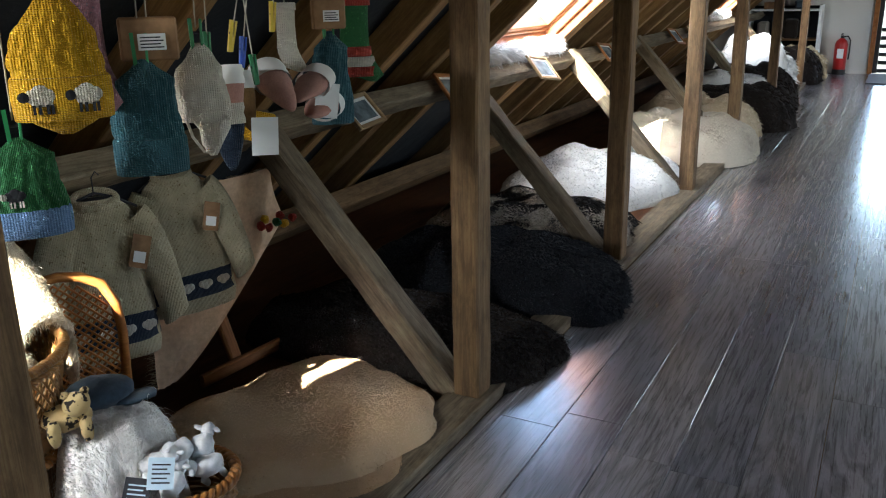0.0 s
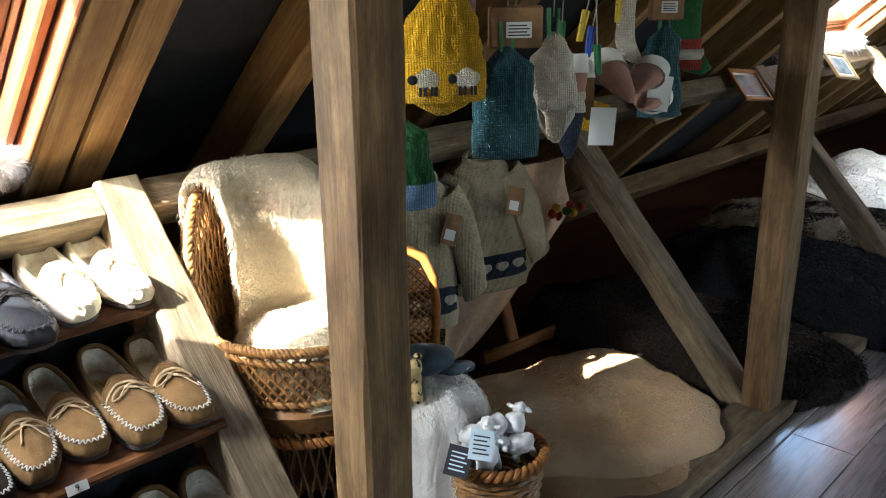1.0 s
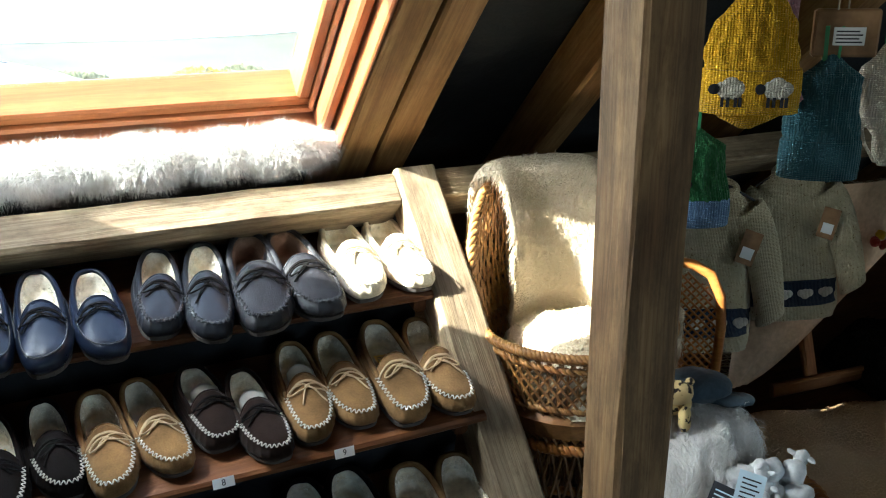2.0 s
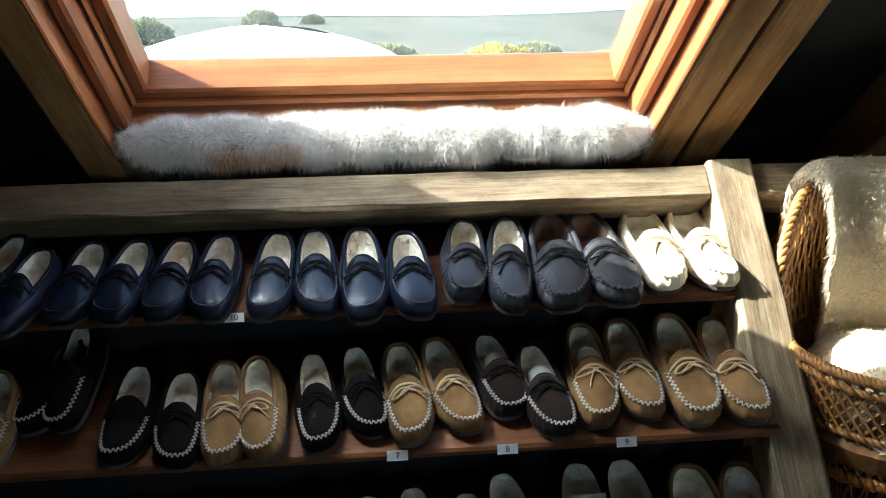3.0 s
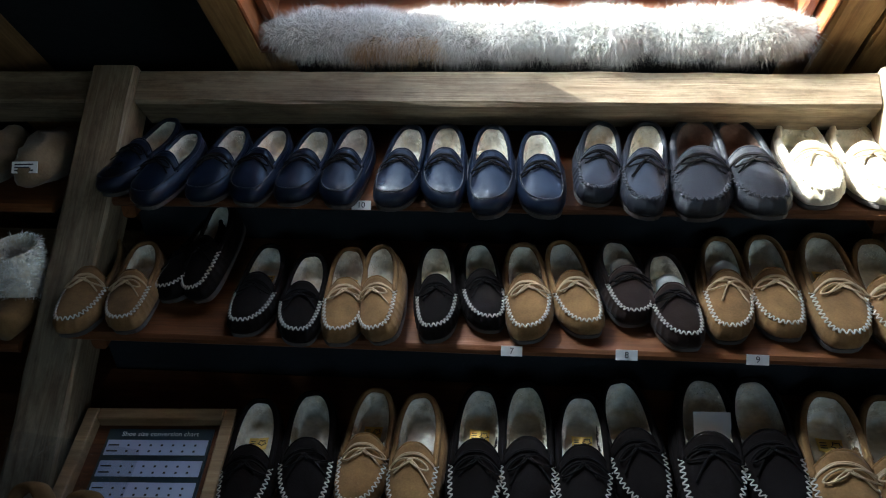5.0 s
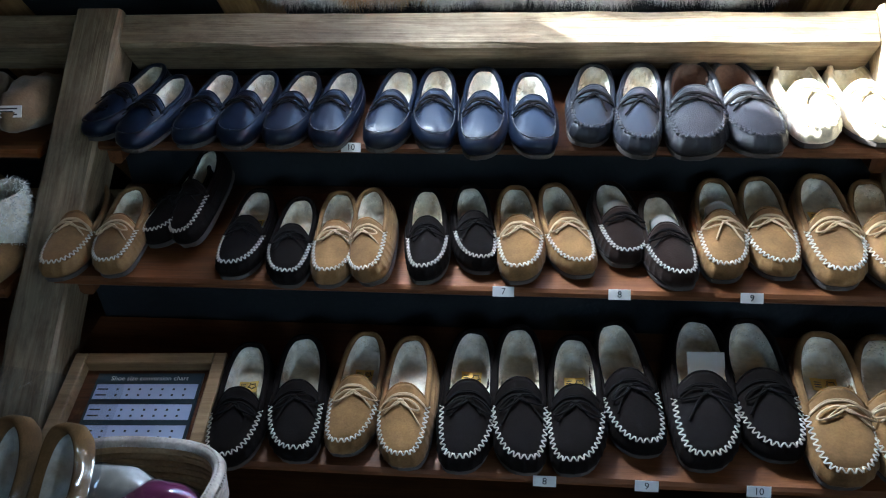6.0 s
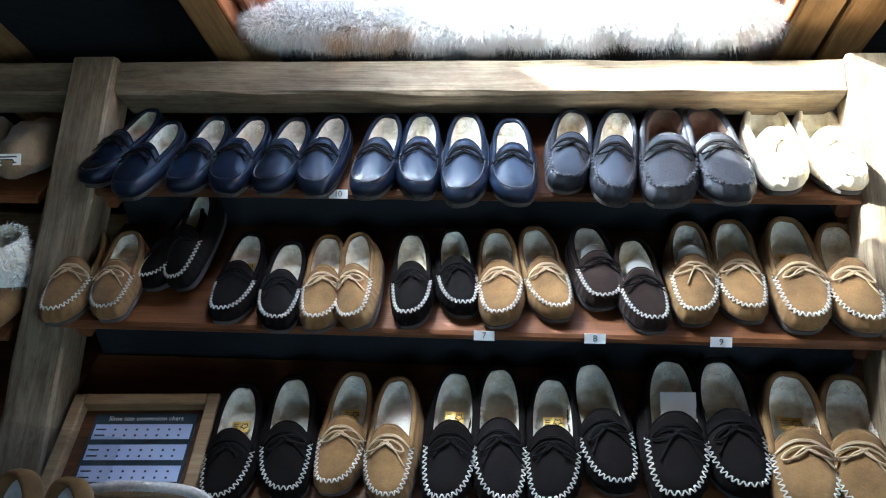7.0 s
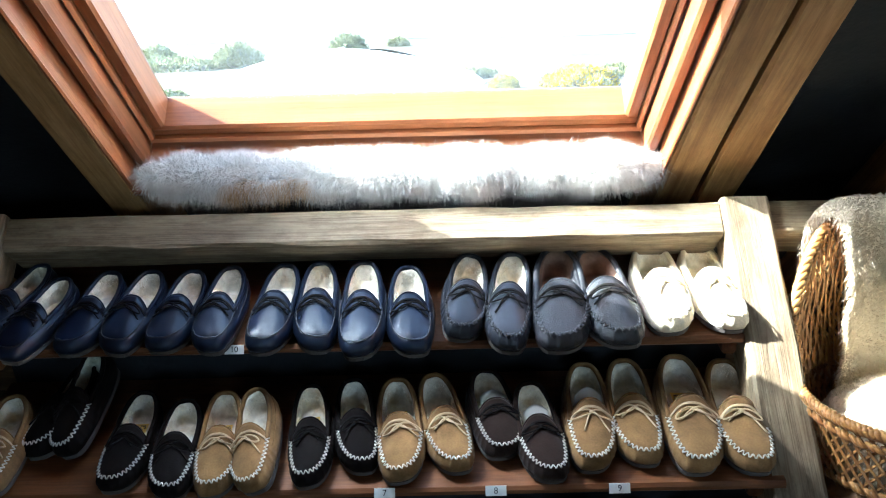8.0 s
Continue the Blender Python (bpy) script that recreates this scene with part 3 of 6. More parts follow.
        for v in [e for e in r["geom"] if isinstance(e, bmesh.types.BMVert)]:
            v.co.z += 0.0012
        lab = part("label", bm, GOLD, base, "gold foil label")
        bm = bmesh.new()
        star = []
        for q in range(10):
            b = q * math.pi / 5
            rr = 0.0075 if q % 2 else 0.0045
            star.append((-0.008 + rr * math.sin(b), 0.047 + rr * math.cos(b), 0.0308))
        tube(bm, star, 0.0009, 4, True)
        for q in range(3):
            box(bm, 0.004, 0.0125, 0.041 + 0.005 * q, 0.0425 + 0.005 * q, 0.0298, 0.0304)
        part("emblem", bm, SOLE, lab)
    if tag:
        tg = part("price_tag", boxed(-0.028, 0.022, -0.022, 0.022, 0, 0.0008, 0.0), PAPER, base, "white card price tag")
        tg.matrix_local = pose(-0.004, 0.034, 0.052, 42, 0, -4)
    if card:
        bm = bmesh.new()
        sheet(bm, lambda u, v: Vector((-0.026 + 0.052 * u, 0.0 + 0.045 * v * (0.6 + 0.4 * math.sin(math.pi * u)), 0.032 + 0.03 * v + 0.006 * math.sin(math.pi * u))), 10, 8)
        bmesh.ops.solidify(bm, geom=bm.faces[:], thickness=0.001)
        part("stuffing_paper", bm, PAPER, base, "white paper stuffing", True)
    return base


PROTO = {
    "b": slipper("slipper", BLACK, BLACK, FLEECE, LACE_DARK, STITCH_DARK, "black smooth leather moccasin slipper with cream fleece lining", pleats=False, zigzag=False),
    "p": slipper("slipper", PEBBLED, PEBBLED, RIBBED, LACE_DARK, STITCH_DARK, "dark pebbled leather moccasin slipper with brown ribbed lining"),
    "B": slipper("slipper", GREY_LEATHER, GREY_LEATHER, FLEECE, LACE_DARK, STITCH_DARK, "dark grey leather moccasin slipper with a loose lace bow", knot=2),
    "c": slipper("slipper", CREAM, CREAM, FLEECE, LACE_TAN, STITCH, "cream suede moccasin slipper standing in the sun"),
    "t": slipper("slipper", TAN, TAN, FLEECE, LACE_TAN, STITCH, "tan suede moccasin slipper with cream fleece lining"),
    "T": slipper("slipper", TAN, TAN, FLEECE, LACE_TAN, STITCH, "tan suede moccasin slipper with a gold foil label inside", gold=True),
    "d": slipper("slipper", DARK, DARK, FLEECE, LACE_DARK, STITCH, "dark brown suede moccasin slipper with white zigzag stitching"),
    "D": slipper("slipper", DARK, DARK, FLEECE, LACE_DARK, STITCH, "dark brown suede moccasin slipper with a gold foil label inside", gold=True),
    "n": slipper("slipper", BROWN, BROWN, FLEECE, LACE_DARK, STITCH, "brown suede moccasin slipper with white zigzag stitching"),
    "o": slipper("slipper", TAN, TAN, FLEECE, LACE_TAN, STITCH, "tan suede moccasin slipper stuffed with white paper", card=True, knot=3),
    "N": slipper("slipper", BROWN, BROWN, FLEECE, LACE_DARK, STITCH, "brown suede moccasin slipper stuffed with white paper", card=True, knot=4),
    "g": slipper("slipper", DARK, DARK, FLEECE, LACE_DARK, STITCH, "dark brown suede moccasin slipper with a white card tag inside", tag=True),
}
used = set()
# shelf rows: front edge y and z of the board's top, tilt
SHELVES = [(1.775, 0.703, 9.5), (1.575, 0.503, 10.0), (1.365, 0.262, 14.0)]
# kind, place across and along the board, turn, length, width
ROW1 = [("b", -0.862, 0.113, -12, 0.254, 0.092), ("b", -0.790, 0.061, -9, 0.241, 0.092), ("b", -0.688, 0.086, -3, 0.240, 0.090), ("b", -0.605, 0.085, -5, 0.241, 0.090), ("b", -0.511, 0.087, -3, 0.236, 0.090), ("b", -0.424, 0.085, -2, 0.252, 0.090), ("b", -0.314, 0.085, -2, 0.260, 0.090), ("b", -0.230, 0.089, 3, 0.264, 0.090), ("b", -0.132, 0.073, 2, 0.282, 0.093), ("b", -0.040, 0.068, 3, 0.256, 0.093), ("B", 0.072, 0.108, -4, 0.256, 0.095), ("B", 0.162, 0.089, -7, 0.295, 0.095), ("p", 0.269, 0.094, -4, 0.313, 0.122), ("p", 0.360, 0.100, 3, 0.301, 0.118), ("c", 0.482, 0.136, 0, 0.282, 0.108), ("c", 0.582, 0.134, 1, 0.273, 0.106)]
ROW2 = [("T", -0.911, 0.109, 6, 0.263, 0.092), ("t", -0.815, 0.102, 7, 0.235, 0.092), ("d", -0.739, 0.162, -1, 0.155, 0.088), ("d", -0.696, 0.193, 6, 0.263, 0.088), ("D", -0.574, 0.112, 1, 0.231, 0.088), ("d", -0.480, 0.087, 3, 0.224, 0.088), ("T", -0.401, 0.098, 6, 0.243, 0.086), ("t", -0.320, 0.094, 4, 0.245, 0.088), ("D", -0.228, 0.117, 6, 0.240, 0.084), ("d", -0.147, 0.142, 8, 0.226, 0.086), ("T", -0.059, 0.127, 5, 0.246, 0.093), ("t", 0.025, 0.144, 11, 0.242, 0.090), ("N", 0.122, 0.166, 10, 0.215, 0.098), ("N", 0.206, 0.115, 5, 0.233, 0.092), ("o", 0.307, 0.153, -2, 0.264, 0.096), ("t", 0.395, 0.165, -2, 0.261, 0.098), ("T", 0.499, 0.154, -2, 0.293, 0.110), ("t", 0.593, 0.146, -3, 0.278, 0.104)]
ROW3 = [("D", -0.541, 0.101, 4, 0.249, 0.100), ("d", -0.444, 0.124, 6, 0.255, 0.104), ("T", -0.338, 0.141, -1, 0.249, 0.096), ("t", -0.242, 0.120, -0, 0.261, 0.100), ("D", -0.141, 0.134, 0, 0.286, 0.104), ("d", -0.054, 0.143, 2, 0.295, 0.106), ("D", 0.047, 0.133, 0, 0.272, 0.106), ("d", 0.134, 0.177, 8, 0.274, 0.108), ("g", 0.265, 0.172, -2, 0.308, 0.122), ("d", 0.364, 0.187, 2, 0.285, 0.122), ("T", 0.477, 0.146, -2, 0.300, 0.126), ("t", 0.574, 0.147, -5, 0.295, 0.124)]
# how far single slippers roll to one side
ROLL = {(0, 0): -6, (0, 1): -4, (0, 10): 8, (1, 0): 0, (1, 1): -8, (1, 7): -22, (1, 12): 6, (2, 3): -9}


def shelf_pose(k):
    y, z, tilt = SHELVES[k]
    return pose(0, y, z, tilt, 0, 0)


for k, items in enumerate((ROW1, ROW2, ROW3)):
    for j, (kind, x, y, turn, length, width) in enumerate(items):
        lean = ROLL.get((k, j), rng.uniform(-3, 3))
        m = shelf_pose(k) @ pose(x, y, 0.001 + 0.5 * width * abs(math.sin(radians(lean))) * 0.8, 0, lean, turn)
        if (k, j) == (1, 2):
            length = 0.235
            m = shelf_pose(k) @ pose(x + 0.012, y + 0.035, 0.012, 0, -12, -8)
        if (k, j) == (1, 3):
            length = 0.25
            m = shelf_pose(k) @ pose(x + 0.015, y + 0.004, 0.034, 8, -20, -4)
        if kind in used:
            ob = copy_thing(PROTO[kind], Matrix())
        else:
            ob = PROTO[kind]
            used.add(kind)
        flip = 1 if j % 2 else -1
        ob.matrix_basis = m @ Matrix.Diagonal((flip * width / 0.093, length / SL, 0.5 + 0.5 * length / SL, 1))

# shelf boards, ledgers and size tickets
rack_label = "reddish stained pine shelf board carrying slippers"
for k, (y, z, tilt) in enumerate(SHELVES):
    for a, b in ((-0.925, 0.645),):
        shelf = part("shelf", timber_mesh(b - a, 0.36, 0.02, 90 + k, 0.0006, 10), SHELF)
        shelf.matrix_world = shelf_pose(k) @ pose(a, 0.18, -0.0105)
        tagged(shelf, rack_label, "shelf", "shelves of the slipper rack")
    for x in (-0.885, 0.605):
        cleat = part("cleat", timber_mesh(0.2, 0.03, 0.04, 95 + k, 0.0005, 3), SHELF)
        cleat.matrix_world = shelf_pose(k) @ pose(x, 0.03, -0.042, 0, 0, 90)
        tagged(cleat, "small reddish pine cleat under a shelf end", "cleat", "shelf cleats")
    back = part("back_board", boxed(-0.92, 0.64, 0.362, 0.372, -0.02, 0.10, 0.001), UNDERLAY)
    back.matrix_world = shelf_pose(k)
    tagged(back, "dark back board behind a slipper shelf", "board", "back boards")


def writing(text, size, m, mat, parent, name="number", align="CENTER"):
    cu = bpy.data.curves.new(name, "FONT")
    cu.body, cu.size, cu.align_x, cu.align_y, cu.extrude = text, size, align, "CENTER", 0.0002
    tmp = bpy.data.objects.new(name, cu)
    scene.collection.objects.link(tmp)
    bpy.context.view_layer.update()
    me = bpy.data.meshes.new_from_object(tmp.evaluated_get(bpy.context.evaluated_depsgraph_get()))
    bpy.data.objects.remove(tmp)
    bpy.data.curves.remove(cu)
    me.materials.clear()
    me.materials.append(mat)
    ob = new(name, me)
    ob.parent = parent
    ob.matrix_local = m
    return ob


for k, text, x in ((0, "10", -0.385), (1, "7", -0.084), (1, "8", 0.118), (1, "9", 0.342), (2, "8", -0.007), (2, "9", 0.158), (2, "10", 0.335)):
    card = part("size_ticket", boxed(-0.019, 0.019, -0.009, 0.009, -0.0006, 0.0006, 0.0), PAPER)
    card.matrix_world = shelf_pose(k) @ pose(x, -0.004, -0.003, 58)
    tagged(card, "small white size ticket printed %s on the shelf edge" % text, "label", "size tickets")
    writing(text, 0.016, pose(0, 0, 0.001), INK, card)


# ---- fleeces and hides ----
def fur_material(name, root, tip, rough=0.85):
    m = material(name, tip, rough)
    t, n, l, b = nodes_of(m)
    big = noise_node(m, 9.0, (1, 1, 1), 3)
    geo = n.new("ShaderNodeNewGeometry")
    c = ramp(m, geo.outputs["Random Per Island"], [(0.0, root), (1.0, tip)])
    c = mixed(m, c, ramp(m, big, [(0.3, tuple(0.82 for _ in root)), (0.7, (1, 1, 1))]), 0.8, "MULTIPLY")
    l.new(c, b.inputs["Base Color"])
    b.inputs["Sheen Weight"].default_value = 0.1
    b.inputs["Specular IOR Level"].default_value = 0.15
    return m


WHITE_FUR = fur_material("white_fleece", (0.78, 0.75, 0.69), (0.93, 0.92, 0.90))
BUFF_FUR = fur_material("buff_fleece", (0.60, 0.42, 0.24), (0.72, 0.53, 0.33))
CREAM_FUR = fur_material("cream_fleece", (0.52, 0.40, 0.25), (0.72, 0.60, 0.42))
PEACH_FUR = fur_material("peach_fleece", (0.48, 0.31, 0.16), (0.66, 0.46, 0.27))
BLACK_FUR = fur_material("black_fleece", (0.008, 0.009, 0.012), (0.03, 0.032, 0.038))
BROWN_FUR = fur_material("dark_brown_fleece", (0.010, 0.007, 0.006), (0.035, 0.024, 0.017))
GREY_FUR = fur_material("grey_beige_fleece", (0.20, 0.16, 0.12), (0.55, 0.49, 0.42))


def patchy(name, a, b_, scale, cut):
    m = fur_material(name, a, a)
    t, n, l, b = nodes_of(m)
    k = noise_node(m, scale, (1, 1, 1), 2)
    geo = n.new("ShaderNodeNewGeometry")
    c = mixed(m, ramp(m, k, [(cut, a), (cut + 0.04, b_)]), ramp(m, geo.outputs["Random Per Island"], [(0, (0.75,) * 3), (1, (1, 1, 1))]), 0.9, "MULTIPLY")
    l.new(c, b.inputs["Base Color"])
    return m


SPOTTED_FUR = patchy("grey_and_black_fleece", (0.44, 0.37, 0.29), (0.025, 0.022, 0.02), 3.6, 0.47)
COW_FUR = patchy("cream_hide_with_brown_patches", (0.68, 0.60, 0.47), (0.16, 0.08, 0.035), 1.5, 0.66)
STAINED_FUR = patchy("white_fleece_with_tan_stain", (0.84, 0.82, 0.78), (0.62, 0.45, 0.26), 3.0, 0.60)


def hide(name, m, f, nu, nv, count, length, width, mat, label, category="sheepskin", group="", flow=(0, 0, 0), seed=1, spread=0.5, skin=None, clumps=0.0):
    ob = thing(name, m, label, category, group)
    bm = bmesh.new()
    sheet(bm, f, nu, nv)
    part("hide", bm, skin or mat, ob, smooth=True)
    part("fleece", blades(f, nu, nv, count, length, width, flow, spread, seed, clumps=clumps), mat, ob)["kind"] = "stuff"
    return ob


def pile(rx, ry, h, seed, power=3.0, folds=0.25, ragged=1.0):
    """A limp heap of skins: flat top, rounded rim, uneven outline; v runs from the middle out."""
    def f(u, v):
        a = 2 * math.pi * u
        e = 3.0
        ca, sa = math.cos(a), math.sin(a)
        k = (abs(ca) ** e + abs(sa) ** e) ** (-1 / e)
        k *= 1 + ragged * 0.28 * noise.noise(Vector((ca * 1.6, sa * 1.6, seed * 3.1))) + ragged * 0.13 * noise.noise(Vector((ca * 4, sa * 4, seed * 5.3)))
        x, y = rx * k * ca * v, ry * k * sa * v
        z = h * max(0.0, 1 - v ** power) ** 0.55
        z *= 1 + folds * noise.noise(Vector((x * 5 + seed, y * 5, seed)))
        z += 0.15 * h * noise.noise(Vector((x * 2.2, y * 2.2, seed * 2.0))) * (1 - v)
        return Vector((x, y, max(z, 0.0) + 0.002))
    return f


# fleece rolls on the purlin under the skylights
def roll(length, r, seed):
    def f(u, v):
        a = 2 * math.pi * v
        x = (u - 0.5) * length
        end = 1 - abs(2 * u - 1) ** 10
        k = r * (1 + 0.5 * noise.noise(Vector((x * 10, seed, 0))) + 0.25 * noise.noise(Vector((x * 22, a, seed)))) * max(end, 0.05) ** 0.5
        return Vector((x, -math.cos(a) * k * 1.05, math.sin(a) * k))
    return f


hide("fleece_roll", pose(-0.065, 2.042, 0.990), roll(1.13, 0.034, 2.0), 110, 14, 120000, 0.036, 0.00045, WHITE_FUR, "fluffy white sheepskin strip lying on the purlin under the window", group="fleeces under the windows", flow=(0, -0.1, 0.1), spread=0.75, seed=3, clumps=55.0)
stain = part("stained_tuft", blades(lambda u, v: roll(1.13, 0.0375, 2.0)(0.17 + 0.17 * u, 0.80 + 0.16 * v), 16, 6, 2600, 0.034, 0.0009, (0, -0.1, -0.1), 0.95, 77, clumps=60.0), PEACH_FUR, bpy.data.objects["fleece_roll"], "tan-stained wool")
hide("fleece_roll", pose(4.79, 2.018, 0.978), roll(1.13, 0.036, 5.0), 60, 10, 5000, 0.045, 0.003, WHITE_FUR, "sunlit white sheepskin strip lying on the purlin under a window", group="fleeces under the windows", flow=(0, -0.3, -0.1), seed=4)
hide("fleece_roll", pose(10.9, 2.018, 0.978), roll(1.13, 0.036, 6.0), 60, 10, 3000, 0.045, 0.004, WHITE_FUR, "sunlit white sheepskin strip lying on the purlin under a far window", group="fleeces under the windows", seed=5)

# skins spread under the eaves
hide("sheepskin", pose(1.86, 1.52, 0.048, 0, 0, -18), pile(0.40, 0.36, 0.06, 4.0, 6, 0.45, 0.55), 60, 16, 26000, 0.011, 0.0012, BUFF_FUR, "large cream sheepskin spread over the boards and sill", group="skins under the eaves", flow=(0.1, -0.3, 0), spread=0.7, clumps=14.0)
hide("sheepskin", pose(1.80, 1.46, 0.012, 0, 0, 6), pile(0.42, 0.34, 0.045, 9.0, 6, 0.4, 0.6), 60, 14, 14000, 0.014, 0.0013, PEACH_FUR, "peach-coloured sheepskin lying under a cream one", group="skins under the eaves", flow=(0.1, -0.2, 0), clumps=14.0)
SKINS = [
    (2.60, 1.66, 0.36, 0.62, 0.15, BROWN_FUR, "very dark brown sheepskin pile spilling onto the aisle", 40000, 0.026, 1.0),
    (3.36, 1.58, 0.40, 0.60, 0.22, BLACK_FUR, "glossy black sheepskin pile hanging over the sill", 42000, 0.028, 2.0),
    (4.22, 1.72, 0.46, 0.58, 0.19, SPOTTED_FUR, "grey and black mottled sheepskin pile", 30000, 0.028, 3.0),
    (5.45, 1.76, 0.68, 0.56, 0.22, WHITE_FUR, "bright white sheepskin pile in the sun", 20000, 0.022, 4.0),
    (7.02, 1.52, 0.60, 0.58, 0.30, COW_FUR, "cream hide pile with brown patches over the sill", 20000, 0.012, 5.0),
    (7.95, 1.62, 0.34, 0.55, 0.34, CREAM_FUR, "cream sheepskin pile beside the sill", 8000, 0.022, 6.0),
    (8.62, 1.36, 0.40, 0.50, 0.36, BROWN_FUR, "dark brown sheepskin pile hanging into the aisle", 8000, 0.03, 7.0),
    (9.35, 1.60, 0.36, 0.48, 0.40, WHITE_FUR, "white sheepskin pile under the eaves", 6000, 0.035, 8.0),
    (10.1, 1.50, 0.60, 0.55, 0.42, BROWN_FUR, "dark sheepskin pile under the far eaves", 5000, 0.04, 9.0),
    (11.2, 1.60, 0.52, 0.50, 0.60, WHITE_FUR, "sunlit white sheepskin pile near the far window", 5000, 0.04, 10.0),
    (12.9, 1.48, 0.45, 0.55, 0.45, BROWN_FUR, "dark sheepskin pile near the end wall", 3000, 0.04, 11.0),
    (13.6, 1.36, 0.28, 0.45, 0.40, CREAM_FUR, "cream sheepskin pile near the end wall", 3000, 0.04, 12.0),
]
for x, y, rx, ry, h, mat, label, count, length, seed in SKINS:
    hide("sheepskin_pile", pose(x, y, 0.004), pile(rx, ry, h, seed, 4.2, 0.32, 0.5), 60, 24, count, length, 0.0009 + 0.0004 * x, mat, label, group="skins under the eaves", flow=(0.25, -0.8, -0.25), seed=int(seed), spread=0.55, clumps=11.0)


# ---- knitted goods on the line ----
def knit(name, base, fleck=None, scale=160.0):
    m = cloth(name, base, 500.0, 0.2, 0.95, 0.2, 0.1, fleck)
    t, n, l, b = nodes_of(m)
    co = n.new("ShaderNodeTexCoord")
    waves = []
    for k, (axis, sc) in enumerate((("X", scale), ("Z", scale * 1.3))):
        w = n.new("ShaderNodeTexWave")
        w.bands_direction = axis
        w.inputs["Scale"].default_value = sc / 6.28
        w.inputs["Distortion"].default_value = 1.2
        w.inputs["Detail"].default_value = 1.0
        l.new(co.outputs["Object"], w.inputs["Vector"])
        waves.append(w.outputs["Fac"])
    mu = n.new("ShaderNodeMath")
    mu.operation = "ADD"
    l.new(waves[0], mu.inputs[0])
    l.new(waves[1], mu.inputs[1])
    bump(m, mu.outputs[0], 0.8, 0.002)
    return m


YELLOW_KNIT = knit("mustard_knit", (0.66, 0.36, 0.012), None, 430)
BLUE_KNIT = knit("teal_blue_knit", (0.04, 0.115, 0.14), None, 430)
CREAM_KNIT = knit("cream_aran_knit", (0.56, 0.48, 0.31), (0.45, 0.36, 0.24), 420)
WHITE_KNIT = knit("white_knit", (0.68, 0.62, 0.52), None, 430)
PINK_KNIT = knit("pink_grey_knit", (0.42, 0.20, 0.25), (0.5, 0.9, 0.9), 720)
GREEN_KNIT = knit("green_knit", (0.03, 0.16, 0.05), (2.5, 2.0, 1.8), 720)
DENIM_KNIT = knit("blue_white_knit", (0.16, 0.27, 0.45), None, 430)
NAVY_KNIT = knit("navy_knit", (0.022, 0.035, 0.06), None, 430)
RED_KNIT = knit("red_knit", (0.42, 0.05, 0.03), None, 430)
ROSE = cloth("rose_suede", (0.46, 0.25, 0.2), 300, 0.15, 0.95, 0.2, 0.1)
CORD = material("grey_cord", (0.42, 0.38, 0.3), 0.8)
CARD = cloth("brown_printed_card", (0.30, 0.17, 0.085), 40.0, 0.4, 0.5, 0.05, 0.0)
GREENPEG = material("green_plastic", (0.02, 0.22, 0.07), 0.4)
YELLOWPEG = material("yellow_plastic", (0.62, 0.45, 0.03), 0.4)
BLUEPEG = material("blue_plastic", (0.02, 0.08, 0.45), 0.4)
BLACKMARK = material("black_wool_and_shade", (0.012, 0.012, 0.014), 0.9)


def loft(bm, rings, n=28, mod=None, cap=(True, True)):
    """Skin over rings of (centre, rx, ry), each flat in its own xy."""
    rows = []
    for i, (c, rx, ry) in enumerate(rings):
        row = []
        for k in range(n):
            a = 2 * math.pi * k / n
            g = 1 + (mod(a, i / max(1, len(rings) - 1)) if mod else 0)
            row.append(bm.verts.new(Vector(c) + Vector((rx * g * math.cos(a), ry * g * math.sin(a), 0))))
        rows.append(row)
    for a, b in zip(rows, rows[1:]):
        for k in range(n):
            bm.faces.new((a[k], a[(k + 1) % n], b[(k + 1) % n], b[k]))
    if cap[0]:
        bm.faces.new(list(reversed(rows[0])))
    if cap[1]:
        bm.faces.new(rows[-1])


LINE_Y, LINE_Z = 1.31, 1.46
line = part("clothes_line", bmesh.new(), CORD)
bm = bmesh.new()
tube(bm, [(0.72, LINE_Y, LINE_Z + 0.02), (1.48, LINE_Y, LINE_Z), (2.24, LINE_Y, LINE_Z + 0.02)], 0.003, 6)
bm.to_mesh(line.data)
bm.free()
tagged(line, "grey cord strung between two posts", "cord")


def peg(parent, mat, z, tilt=0.0):
    bm = bmesh.new()
    for s in (-1, 1):
        box(bm, s * 0.001, s * 0.006, -0.005, 0.005, z - 0.03, z + 0.035, 0.001, pose(0, 0, 0, 0, s * 2 + tilt, 0))
    p = part("clothes_peg", bm, mat, parent, "plastic clothes peg")
    bm = bmesh.new()
    tube(bm, [(-0.007, 0, z + 0.008), (0.007, 0, z + 0.008)], 0.0025, 6)
    part("spring", bm, STITCH_DARK, p)


def cord(parent, z, x=0.0):
    bm = bmesh.new()
    up = LINE_Z - parent.location.z
    tube(bm, [(x, 0, z), (x * 0.6 + 0.003, 0, (z + up) / 2), (0, 0, up)], 0.0016, 5)
    part("hanging_cord", bm, CORD, parent)


